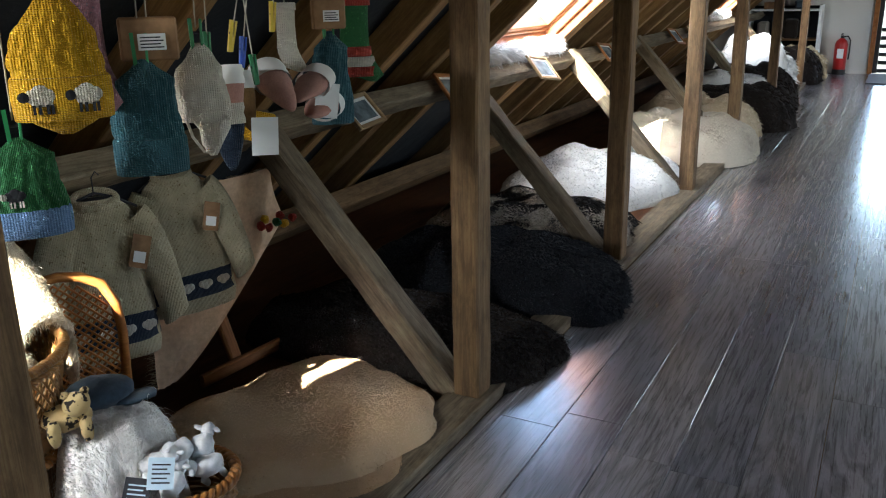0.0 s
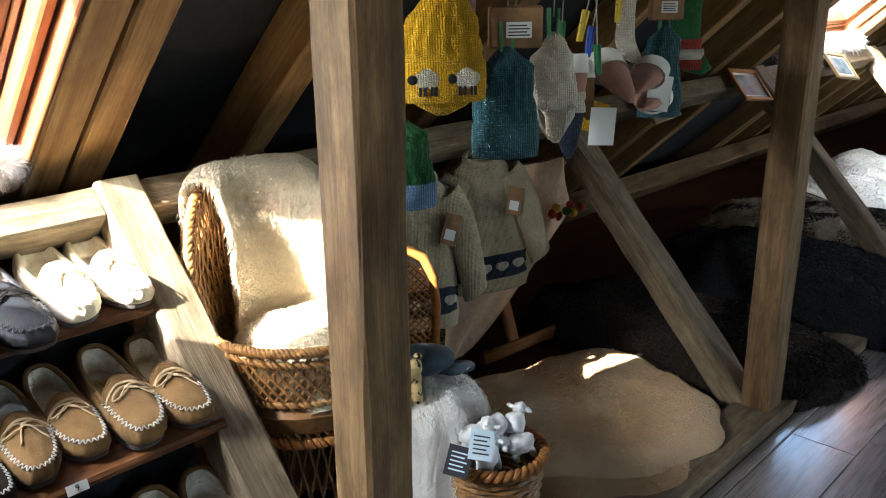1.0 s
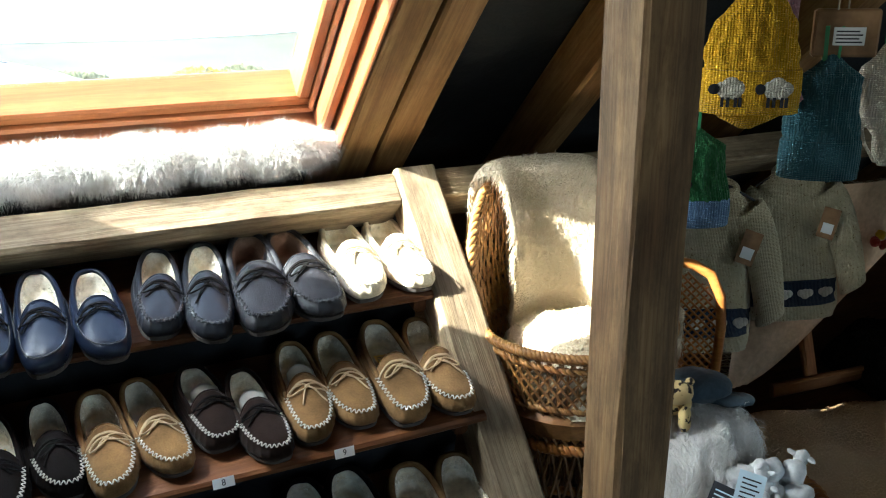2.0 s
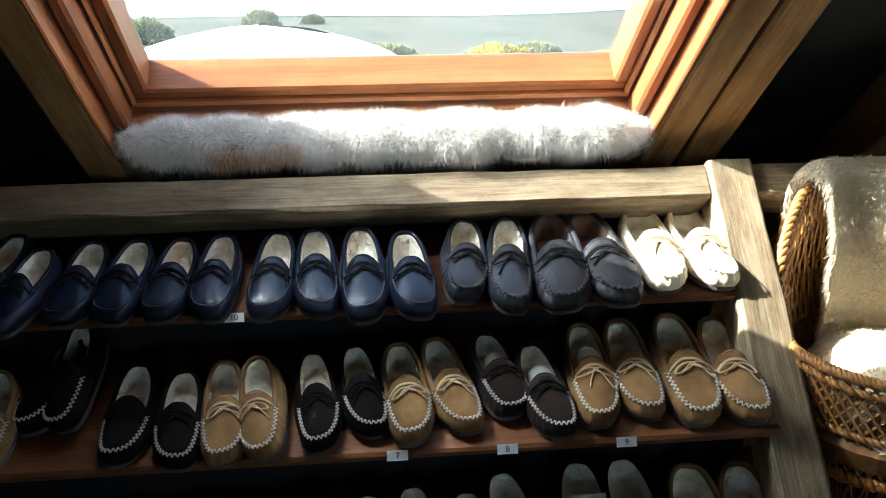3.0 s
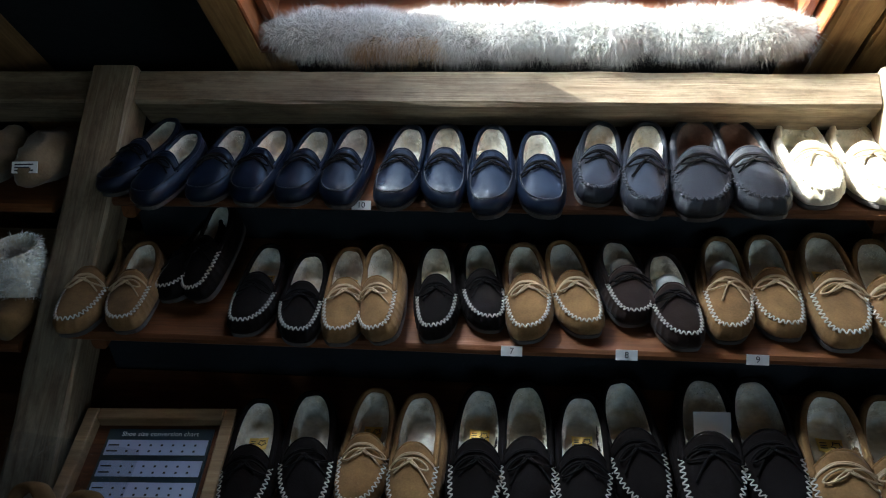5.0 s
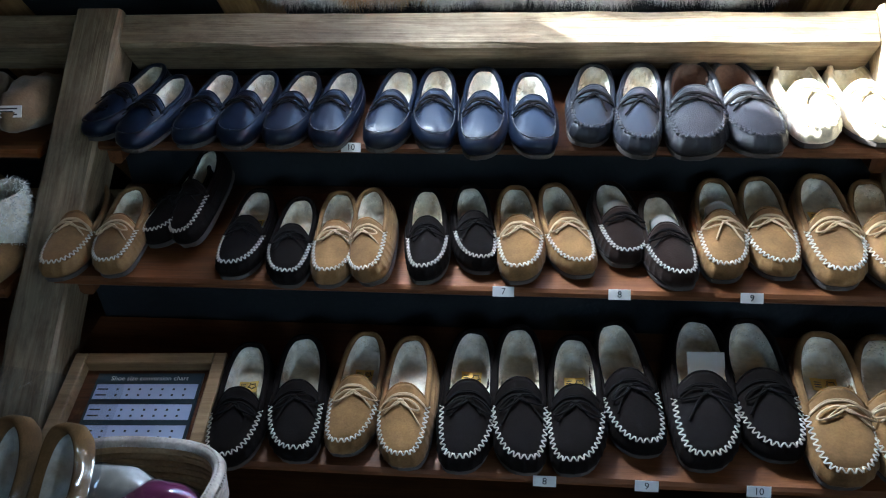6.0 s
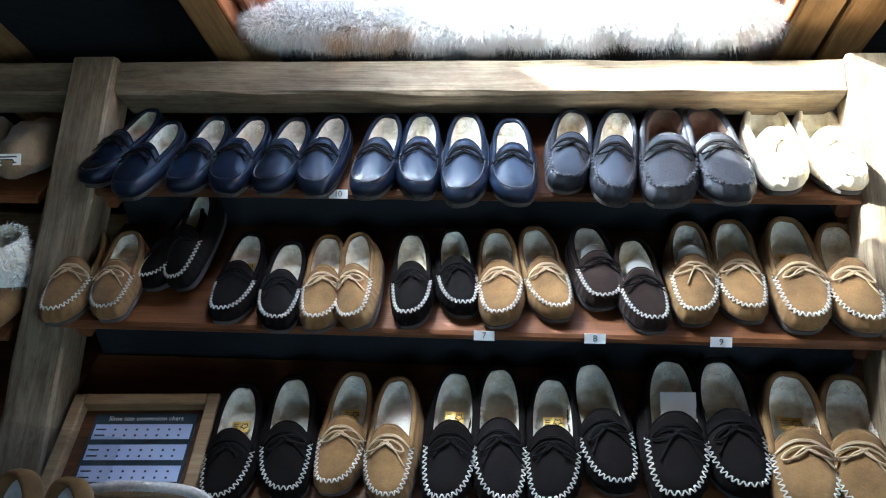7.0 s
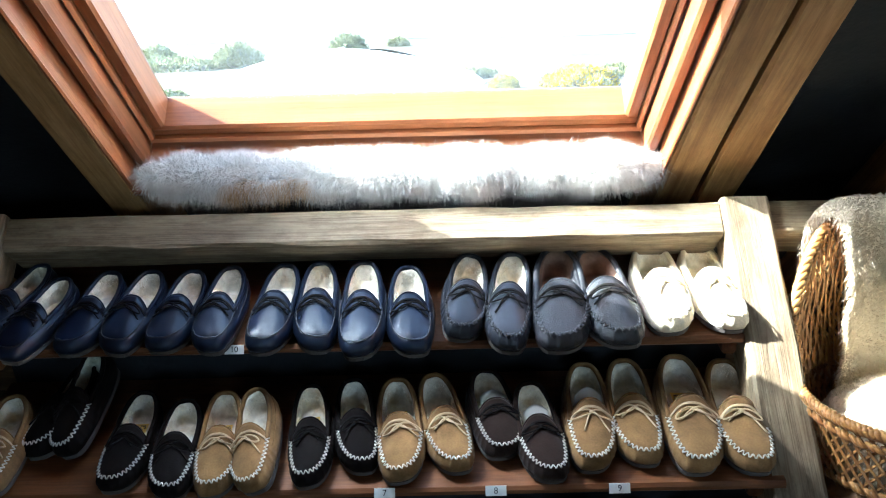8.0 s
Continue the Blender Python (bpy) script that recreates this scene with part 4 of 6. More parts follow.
def sheep_motif(parent, x, y, z, s, body, dark, facing=1):
    bm = bmesh.new()
    for dx, dz, r in ((0, 0, 1.0), (-0.7, 0.1, 0.75), (0.7, 0.1, 0.75), (0, 0.45, 0.8), (-0.35, -0.3, 0.7), (0.4, -0.3, 0.7)):
        bmesh.ops.create_uvsphere(bm, u_segments=8, v_segments=6, radius=1.0, matrix=Matrix.Translation((x + dx * s, y, z + dz * s)) @ Matrix.Diagonal((r * s, 0.0022, r * s * 0.9, 1)))
    m = part("motif", bm, body, parent, "knitted sheep motif", True)
    bm = bmesh.new()
    bmesh.ops.create_uvsphere(bm, u_segments=8, v_segments=6, radius=1.0, matrix=Matrix.Translation((x - facing * 1.5 * s, y - 0.001, z + 0.05 * s)) @ Matrix.Diagonal((0.55 * s, 0.0024, 0.5 * s, 1)))
    for dx in (-0.7, -0.2, 0.5, 0.9):
        box(bm, x + dx * s - 0.14 * s, x + dx * s + 0.14 * s, y - 0.002, y + 0.001, z - 1.6 * s, z - 0.7 * s)
    part("motif_legs", bm, dark, m)


def hat(name, x, y, z, w, h, mat, brim_mat, label, ribs=14, peg_mat=GREENPEG, turn=0, brim=0.3, dome=0.55):
    ob = thing(name, pose(x, y, z, 0, 0, turn), label, "hat", "knitwear on the line")
    bm = bmesh.new()
    prof = [(0, 1.0), (brim * 0.5, 1.0), (brim, 0.985), (0.5, 0.93), (0.68, 0.82), (0.82, dome + 0.05), (0.92, 0.36), (1.0, 0.12)]
    fine = []
    for (z0, r0), (z1, r1) in zip(prof, prof[1:]):
        for k in range(4):
            f = k / 4
            fine.append((z0 + (z1 - z0) * f, r0 + (r1 - r0) * f))
    fine.append(prof[-1])
    cable = lambda a, v: (0.08 * math.cos(ribs * a + 1.1 * math.sin(v * 34)) * abs(math.cos(v * 17)) ** 0.3 if v > brim else 0.012 * math.cos(3 * ribs * a)) + 0.02 * noise.noise(Vector((a, v * 5, x)))
    loft(bm, [((0.004 * math.sin(q * 9), 0, q * h), r * w / 2, r * w * 0.25) for q, r in fine], 96, cable, (False, True))
    part("crown", bm, mat, ob, smooth=True)
    bm = bmesh.new()
    ring = [((0, 0, q * h), w / 2 * r, w * 0.25 * r) for q, r in ((0.012, 0.95), (-0.01, 1.0), (-0.004, 1.05), (brim * 0.5, 1.075), (brim * 0.93, 1.06), (brim, 1.02), (brim * 0.98, 0.97))]
    loft(bm, ring, 96, lambda a, v: 0.012 * math.cos(36 * a), (False, False))
    part("brim", bm, brim_mat, ob, smooth=True)
    peg(ob, peg_mat, h + 0.012)
    cord(ob, h + 0.03)
    return ob


yellow = hat("bobble_hat", 0.985, 1.30, 1.125, 0.15, 0.21, YELLOW_KNIT, YELLOW_KNIT, "mustard yellow cable-knit hat with a sheep brim on a peg", 16, BLUEPEG, -35, 0.34, 0.50)
for x in (-0.042, 0.042):
    sheep_motif(yellow, x * 0.85, -0.0385, 0.040, 0.0175, WHITE_KNIT, BLACKMARK, 1)
bm = bmesh.new()
loft(bm, [((0.0, 0.01, -0.03), 0.01, 0.004), ((0, 0.005, -0.012), 0.045, 0.014), ((0, 0.005, 0.004), 0.068, 0.018)], 24)
part("ear_flap", bm, YELLOW_KNIT, yellow, smooth=True)
hat("knitted_hat", 1.165, 1.30, 0.995, 0.128, 0.215, BLUE_KNIT, BLUE_KNIT, "teal blue cable-knit hat hanging upside on a header card", 14, GREENPEG, -38, 0.32, 0.74)
hat("knitted_hat", 1.80, 1.32, 1.0, 0.105, 0.23, BLUE_KNIT, BLUE_KNIT, "narrow blue knitted hat hanging in shadow", 10, GREENPEG, -40, 0.25, 0.74)
green = hat("knitted_hat", 0.925, 1.36, 0.925, 0.135, 0.17, GREEN_KNIT, DENIM_KNIT, "green flecked knitted hat with a blue and white brim", 16, GREENPEG, -35, 0.28, 0.7)
sheep_motif(green, -0.015, -0.034, 0.075, 0.012, BLACKMARK, WHITE_KNIT, 1)


def header_card(x, y, z, w, h, turn=-38):
    ob = thing("header_card", pose(x, y, z, 0, 0, turn), "brown printed header card with a white sticker above a hat", "card", "packaging on the line")
    bm = bmesh.new()
    box(bm, -w / 2, w / 2, -0.012, 0.012, 0, h * 0.8, 0.004)
    part("card", bm, CARD, ob)
    lab = part("sticker", boxed(-w * 0.2, w * 0.28, -0.0145, -0.0125, h * 0.2, h * 0.5, 0), PAPER, ob, "white price sticker")
    bm = bmesh.new()
    for k in range(4):
        box(bm, -w * 0.16, w * (0.24 - 0.05 * (k % 2)), -0.0155, -0.0147, h * (0.24 + 0.06 * k), h * (0.265 + 0.06 * k))
    part("print", bm, INK, lab)
    cord(ob, h * 0.8)
    return ob


header_card(1.185, 1.295, 1.205, 0.105, 0.10)
header_card(1.795, 1.315, 1.235, 0.085, 0.09)


def sock(name, x, y, z, length, w, mat, label, turn=-35, toe=1, cuff=None):
    ob = thing(name, pose(x, y, z, 0, 0, turn), label, "sock", "knitwear on the line")
    bm = bmesh.new()
    rings = []
    for k in range(15):
        f = k / 14
        bend = max(0, f - 0.62) / 0.38
        wd = w / 2 * (1 - 0.1 * math.sin(f * 5)) * (1 if f < 0.9 else math.sqrt(max(0.05, 1 - ((f - 0.9) / 0.1) ** 2)))
        rings.append(((toe * 0.55 * w * bend ** 1.5, 0, length * (1 - f)), wd, w * 0.2))
    loft(bm, rings, 26, lambda a, v: 0.025 * math.cos(10 * a) * (v < 0.5))
    part("leg", bm, mat, ob, smooth=True)
    bm = bmesh.new()
    loft(bm, [((0, 0, length * q), w / 2 * r, w * 0.2 * r) for q, r in ((0.9, 1.0), (0.9, 1.1), (1.0, 1.1), (1.01, 0.95))], 26)
    part("cuff", bm, cuff or mat, ob, smooth=True)
    cord(ob, length)
    return ob


sock("sock", 1.075, 1.335, 1.12, 0.21, 0.055, PINK_KNIT, "pink and grey knitted sock hanging from the line")
sock("sock", 1.105, 1.36, 1.13, 0.21, 0.055, PINK_KNIT, "pink and grey knitted sock hanging behind its pair")
sock("sock", 1.655, 1.34, 1.14, 0.16, 0.05, WHITE_KNIT, "cream knitted sock hanging from the line")
star = sock("stocking", 1.93, 1.33, 1.09, 0.22, 0.085, GREEN_KNIT, "green, white and red knitted stocking hanging in shadow", -40, 1, RED_KNIT)
for q, mat in ((0.12, RED_KNIT), (0.24, WHITE_KNIT), (0.36, RED_KNIT)):
    bm = bmesh.new()
    loft(bm, [((0.022 * max(0, (0.38 - q)) * 4, 0, 0.22 * q - 0.012), 0.0445, 0.019), ((0.015 * max(0, (0.38 - q)) * 4, 0, 0.22 * q + 0.014), 0.0445, 0.019)], 24)
    part("stripe", bm, mat, star, smooth=True)

# cream ear-flap bonnet with its tie
bonnet = hat("bonnet", 1.315, 1.30, 1.075, 0.105, 0.155, WHITE_KNIT, WHITE_KNIT, "cream knitted ear-flap bonnet with a long tie", 8, GREENPEG, -38, 0.12, 0.45)
bm = bmesh.new()
loft(bm, [((0.012, 0, -0.075), 0.008, 0.006), ((0.012, 0, -0.05), 0.022, 0.012), ((0.02, 0, -0.02), 0.032, 0.016), ((0.01, 0, 0.012), 0.045, 0.02)], 24)
part("ear_flap", bm, WHITE_KNIT, bonnet, smooth=True)
bm = bmesh.new()
tube(bm, [(-0.04, -0.02, 0.01), (-0.03, -0.024, -0.03), (-0.01, -0.026, -0.062), (0.008, -0.026, -0.066), (0.02, -0.026, -0.05), (0.026, -0.024, -0.01), (0.04, -0.022, 0.01), (0.05, -0.02, 0.0)], 0.003, 6)
part("tie", bm, WHITE_KNIT, bonnet, smooth=True)


def bootee(x, y, z, tilt, turn, mat, cuff_mat, label, size=1.0):
    """A soft baby slipper, sole down and toe along +z before it is tilted."""
    ob = thing("bootee", pose(x, y, z, tilt, 0, turn), label, "slipper", "bootees on the line")
    bm = bmesh.new()
    rings = []
    for k in range(13):
        f = k / 12
        w = 0.036 * size * min(1, (1.02 - f) ** 0.55 * 1.25) * min(1, 0.75 + f)
        rings.append(((0, 0.006 * f, (f - 0.4) * 0.14 * size), w, w * (0.75 - 0.3 * f)))
    loft(bm, rings, 22, lambda a, v: 0.03 * math.cos(9 * a) * (v > 0.5))
    part("foot", bm, mat, ob, smooth=True)
    g = lambda u, v: Vector((0.037 * size * math.cos(2 * math.pi * u) * (1.06 + 0.06 * math.sin(9 * v)), 0.03 * size * math.sin(2 * math.pi * u) * 1.06, (-0.062 + 0.045 * v) * size))
    bm = bmesh.new()
    sheet(bm, g, 20, 4)
    part("fleece_cuff", bm, cuff_mat, ob, smooth=True)
    return ob


bootee(1.555, 1.30, 1.115, 120, -30, ROSE, WHITE_FUR, "rose suede bootee with a white fleece cuff", 1.15)
bootee(1.655, 1.28, 1.105, 108, -75, ROSE, WHITE_FUR, "rose suede bootee with a white fleece cuff", 1.1)
bootee(1.72, 1.30, 1.045, 95, -70, ROSE, WHITE_FUR, "rose suede bootee with a white fleece cuff", 1.15)
bootee(1.42, 1.32, 1.12, 170, -35, ROSE, WHITE_FUR, "small tan bootee with a white fleece cuff", 0.9)
bootee(1.47, 1.33, 1.10, 160, -20, TAN, WHITE_FUR, "small tan bootee hanging by a peg", 0.9)
bootee(1.405, 1.32, 1.035, 175, -35, NAVY_KNIT, WHITE_KNIT, "navy spotted baby bootee", 1.0)
for x, z, m_, lab in ((1.46, 1.02, PAPER, "blank white price card hanging among the bootees"), (1.70, 1.07, PAPER, "white price card tucked into a bootee")):
    c_ = part("price_card", boxed(-0.03, 0.03, -0.0008, 0.0008, -0.042, 0.042, 0), m_)
    c_.matrix_world = pose(x, 1.265, z, 0, 8 if x > 1.6 else 3, -35)
    tagged(c_, lab, "card", "packaging on the line")
pk = part("yarn_packet", boxed(-0.04, 0.04, -0.012, 0.012, -0.035, 0.035, 0.008), YELLOW_KNIT)
pk.matrix_world = pose(1.515, 1.33, 1.03, 0, 15, -35)
tagged(pk, "orange yarn packet hanging behind the cards", "packet", "packaging on the line")
for x, z, mat, tilt in ((1.345, 1.215, GREENPEG, 0), (1.42, 1.235, YELLOWPEG, 12), (1.485, 1.16, GREENPEG, -6), (1.56, 1.27, YELLOWPEG, 5), (1.45, 1.20, BLUEPEG, 8)):
    ob = thing("loose_peg", pose(x, 1.30, z, 0, tilt, -30), "coloured plastic peg clipped to a hanging cord", "clothes peg", "pegs on the line")
    peg(ob, mat, 0.0)
    cord(ob, 0.03)


# ---- sweaters ----
def sweater(x, y, z, s, turn, label, lean=0):
    ob = thing("sweater", pose(x, y, z, 0, lean, turn) @ Matrix.Diagonal((s * 0.86, s, s, 1)), label, "sweater", "sweaters below the purlin")
    bm = bmesh.new()
    rings = []
    for q, w in ((0.0, 0.145), (0.04, 0.148), (0.12, 0.142), (0.25, 0.13), (0.32, 0.125), (0.38, 0.115), (0.42, 0.09), (0.445, 0.062)):
        rings.append(((0, 0, q), w, 0.034 if q < 0.4 else 0.03))
    dense = []
    for (c0, a0, b0), (c1, a1, b1) in zip(rings, rings[1:]):
        for k in range(5):
            f = k / 5
            dense.append((Vector(c0).lerp(Vector(c1), f), a0 + (a1 - a0) * f, b0 + (b1 - b0) * f))
    dense.append(rings[-1])
    cables = lambda a, v: (0.05 * math.cos(12 * a + v * 40) * math.cos(12 * a - v * 40) * (abs(math.cos(a)) < 0.6) + 0.02 * math.cos(36 * a) * (abs(math.cos(a)) >= 0.6)) * (v > 0.3) + 0.16 * noise.noise(Vector((math.cos(a) * 1.6, v * 2.5, x))) + 0.03 * noise.noise(Vector((math.cos(a) * 8, v * 18, x)))
    loft(bm, dense, 110, cables)
    part("body", bm, CREAM_KNIT, ob, smooth=True)
    bm = bmesh.new()
    loft(bm, [((0, 0, q), w, d) for q, w, d in ((0.045, 0.149, 0.037), (0.05, 0.153, 0.04), (0.12, 0.147, 0.04), (0.125, 0.143, 0.036))], 48, lambda a, v: 0.1 * noise.noise(Vector((math.cos(a) * 2, 0.3, x))))
    band = part("band", bm, NAVY_KNIT, ob, "navy band with white sheep", True)
    for k in range(4):
        bx = -0.1 + 0.067 * k
        bm = bmesh.new()
        for dx, dz, r in ((0, 0, 0.017), (-0.014, 0.003, 0.012), (0.014, 0.003, 0.013)):
            bmesh.ops.create_uvsphere(bm, u_segments=8, v_segments=6, radius=1.0, matrix=Matrix.Translation((bx + dx, -0.042 + 0.9 * bx * bx, 0.086 + dz)) @ Matrix.Diagonal((r, 0.006, r * 0.95, 1)))
        part("sheep_motif", bm, WHITE_KNIT, band, smooth=True)
    for side in (-1, 1):
        bm = bmesh.new()
        rows = []
        for k in range(13):
            f = k / 12
            c = Vector((side * (0.085 + 0.15 * f - 0.04 * f * f), -0.008 - 0.018 * f, 0.385 - 0.12 * f - 0.17 * f * f))
            w = 0.056 - 0.016 * f
            rows.append([bm.verts.new(c + Vector((math.cos(a) * w, math.sin(a) * 0.026, side * math.cos(a) * w * 0.55))) for a in [2 * math.pi * i / 20 for i in range(20)]])
        for a, b in zip(rows, rows[1:]):
            for i in range(20):
                bm.faces.new((a[i], a[(i + 1) % 20], b[(i + 1) % 20], b[i]))
        bm.faces.new(rows[-1])
        bmesh.ops.recalc_face_normals(bm, faces=bm.faces[:])
        part("sleeve", bm, CREAM_KNIT, ob, smooth=True)
    bm = bmesh.new()
    tube(bm, [(0.062 * math.cos(a), 0.034 * math.sin(a) - 0.004, 0.443 + 0.016 * math.sin(a)) for a in [2 * math.pi * i / 28 for i in range(28)]], 0.011, 8, True)
    part("collar", bm, CREAM_KNIT, ob, smooth=True)
    # solid black oval: paints the shade inside the neck, which is closed
    bm = bmesh.new()
    bmesh.ops.create_uvsphere(bm, u_segments=14, v_segments=6, radius=1.0, matrix=Matrix.Translation((0, 0, 0.442)) @ Matrix.Diagonal((0.054, 0.026, 0.006, 1)))
    part("neck_shade", bm, BLACKMARK, ob)
    bm = bmesh.new()
    tube(bm, [(-0.12, 0, 0.41), (-0.05, 0, 0.445), (0, 0, 0.46), (0.05, 0, 0.445), (0.12, 0, 0.41)], 0.004, 6)
    tube(bm, [(0, 0, 0.46), (0, 0, 0.50), (0.012, 0, 0.515), (0.022, 0, 0.505)], 0.002, 6)
    part("hanger", bm, STITCH_DARK, ob, "black wire hanger")
    tag_ = part("swing_tag", boxed(-0.028, 0.028, -0.052, -0.05, 0.27, 0.36, 0), CARD, ob, "printed swing tag")
    tag_.rotation_euler = (0, radians(18), 0)
    part("sticker", boxed(-0.018, 0.018, -0.0535, -0.0525, 0.285, 0.315, 0), PAPER, tag_)
    return ob


sweater(1.815, 1.885, 0.385, 0.98, -30, "cream flecked aran sweater with a navy sheep band on a hanger", -5)
sweater(1.525, 1.93, 0.325, 1.06, -26, "larger cream flecked aran sweater with a navy sheep band")

# suede side of a hide hanging behind the sweaters
SUEDE = cloth("pale_peach_suede", (0.62, 0.42, 0.27), 60, 0.15, 0.9, 0.15, 0.1)
skin = thing("hanging_hide", pose(2.0, 1.985, 0.14, -3, 0, -6), "pale peach hide hanging flesh side out behind the sweaters", "hide", "skins under the eaves")


def hide_sheet(front):
    def f(u, v):
        left = -0.27 + 0.04 * v
        right = -0.20 + 0.55 * min(1, v * 1.45) ** 0.8 - 0.12 * max(0, v - 0.7)
        x = left + (right - left) * u + 0.015 * noise.noise(Vector((v * 4, u, 2)))
        return Vector((x, front + 0.03 * math.sin(u * 5 + 1) * v + 0.012 * noise.noise(Vector((u * 4, v * 4, 0))), v * 0.62 - 0.03))
    return f


bm = bmesh.new()
sheet(bm, hide_sheet(0.0), 24, 24)
part("suede_side", bm, SUEDE, skin, smooth=True)
part("fleece", blades(hide_sheet(0.006), 12, 12, 5000, 0.03, 0.002, (0, 0.8, -0.2), 0.4, 6, -1.0), CREAM_FUR, skin)
flower = thing("felt_flowers", pose(2.27, 1.93, 0.55, 0, 0, -10), "small red and orange felt flowers pinned to a hide", "decoration")
for k in range(7):
    bm = bmesh.new()
    bmesh.ops.create_icosphere(bm, subdivisions=2, radius=0.016, matrix=pose(-0.08 + 0.024 * k, -0.02 + 0.008 * (k % 3), 0.02 * math.sin(k * 2.1)))
    for v in bm.verts:
        v.co += 0.006 * noise.noise_vector(v.co * 60)
    part("petal", bm, (RED_KNIT, YELLOW_KNIT, RED_KNIT, GREEN_KNIT)[k % 4], flower, smooth=True)

# easel behind the sweaters
easel = thing("easel", pose(2.05, 2.04, 0.012), "orange pine easel frame standing under the eaves", "easel")
for name, a, b, w in (("leg", (0.06, -0.02, 0.03), (-0.02, 0.05, 0.48), 0.05), ("leg", (-0.50, 0.02, 0.03), (-0.46, 0.06, 0.48), 0.05), ("rail", (-0.5, 0.04, 0.26), (0.02, 0.04, 0.26), 0.04), ("foot", (-0.12, -0.02, 0.04), (0.26, -0.07, 0.05), 0.045)):
    p_ = part(name, timber_mesh((Vector(b) - Vector(a)).length, w, 0.024, 7, 0.0005, 4), EASEL, easel)
    p_.matrix_local = along(a, b, (0, -1, 0.1))


# ---- chairs and the things round them ----
CANE = wood("honey_rattan", (0.26, 0.12, 0.035), (0.50, 0.27, 0.09), 0.4, knots=False, relief=0.2)
CANE_ORANGE = wood("orange_cane", (0.36, 0.13, 0.03), (0.60, 0.27, 0.07), 0.35, knots=False, relief=0.15)
CANE_DARK = wood("brown_rattan", (0.12, 0.055, 0.02), (0.30, 0.15, 0.05), 0.45, knots=False, relief=0.2)

TUB = Vector((0.932, 1.70, 0.012))


def smooth_step(t):
    t = max(0.0, min(1.0, t))
    return t * t * (3 - 2 * t)


def tub_rim(a):
    """Rim height by the angle from the chair's back."""
    d = (a + math.pi) % (2 * math.pi) - math.pi
    reach = 100
    return 0.60 + 0.285 * smooth_step((radians(reach) - abs(d)) / radians(72))


def tub_r(z):
    if z < 0.36:
        return 0.192 - 0.02 * z / 0.36
    return 0.172 + 0.045 * min(1.3, (z - 0.36) / 0.26)


def tub_at(a, z, out=0.0):
    r = tub_r(z) + out
    return Vector((math.sin(a + 0.12) * r, math.cos(a + 0.12) * r, z))


tub = thing("tub_chair", Matrix.Translation(TUB), "honey-coloured woven rattan tub chair with a sheepskin over it", "chair")
n = 96
for name, zf, out, rad in (("rim", lambda a: tub_rim(a), 0.004, 0.011), ("band", lambda a: 0.575 + 0.004 * math.sin(3 * a), 0.005, 0.008), ("band", lambda a: 0.47, 0.004, 0.008), ("base_ring", lambda a: 0.37, 0.006, 0.013), ("base_ring", lambda a: 0.02, 0.006, 0.012)):
    bm = bmesh.new()
    for strand in range(3 if name == "rim" else 2):
        ph = strand * 2 * math.pi / 3
        pts = []
        for i in range(n * 3):
            a = 2 * math.pi * i / (n * 3)
            tw = a * 46 + ph
            p = tub_at(a, zf(a) + rad * 0.55 * math.sin(tw), out + rad * 0.55 * math.cos(tw))
            pts.append(p)
        tube(bm, pts, rad * 0.62, 5, True)
    part(name, bm, CANE if name != "base_ring" else CANE_ORANGE, tub, smooth=True)
bm = bmesh.new()
for k in range(54):
    for s in (-1, 1):
        pts = []
        a = 2 * math.pi * k / 54
        z = 0.37
        while True:
            top = tub_rim(a)
            pts.append(tub_at(a, min(z, top), 0.002 * s))
            if z >= top:
                break
            z += 0.03
            a += s * 0.115
        if len(pts) > 1:
            tube(bm, pts, 0.0033, 4)
for k in range(60):
    a = 2 * math.pi * k / 60
    tube(bm, [tub_at(a, z, -0.004) for z in (0.37, 0.47, min(0.575, tub_rim(a)))], 0.0028, 4)
part("side_weave", bm, CANE, tub, "open diagonal rattan weave")["kind"] = "stuff"
bm = bmesh.new()
for k in range(40):
    a = 2 * math.pi * k / 40
    for s in (-1, 1):
        tube(bm, [tub_at(a, 0.02), tub_at(a + s * 0.2, 0.2), tub_at(a + s * 0.4, 0.37)], 0.0034, 4)
part("skirt_weave", bm, CANE_DARK, tub)["kind"] = "stuff"
bm = bmesh.new()
for k in range(48):
    a = -1.35 + 2.7 * k / 47
    top = tub_rim(a)
    tube(bm, [tub_at(a, 0.58 + (top - 0.58) * f, -0.006 + 0.003 * math.sin(f * 20 + k * math.pi)) for f in [i / 10 for i in range(11)]], 0.003, 4)
part("back_weave", bm, CANE, tub)["kind"] = "stuff"
bm = bmesh.new()
loft(bm, [((0, 0, 0.40), 0.19, 0.19), ((0, 0, 0.44), 0.20, 0.20), ((0, 0, 0.455), 0.19, 0.19)], 32)
part("seat", bm, CANE_DARK, tub)


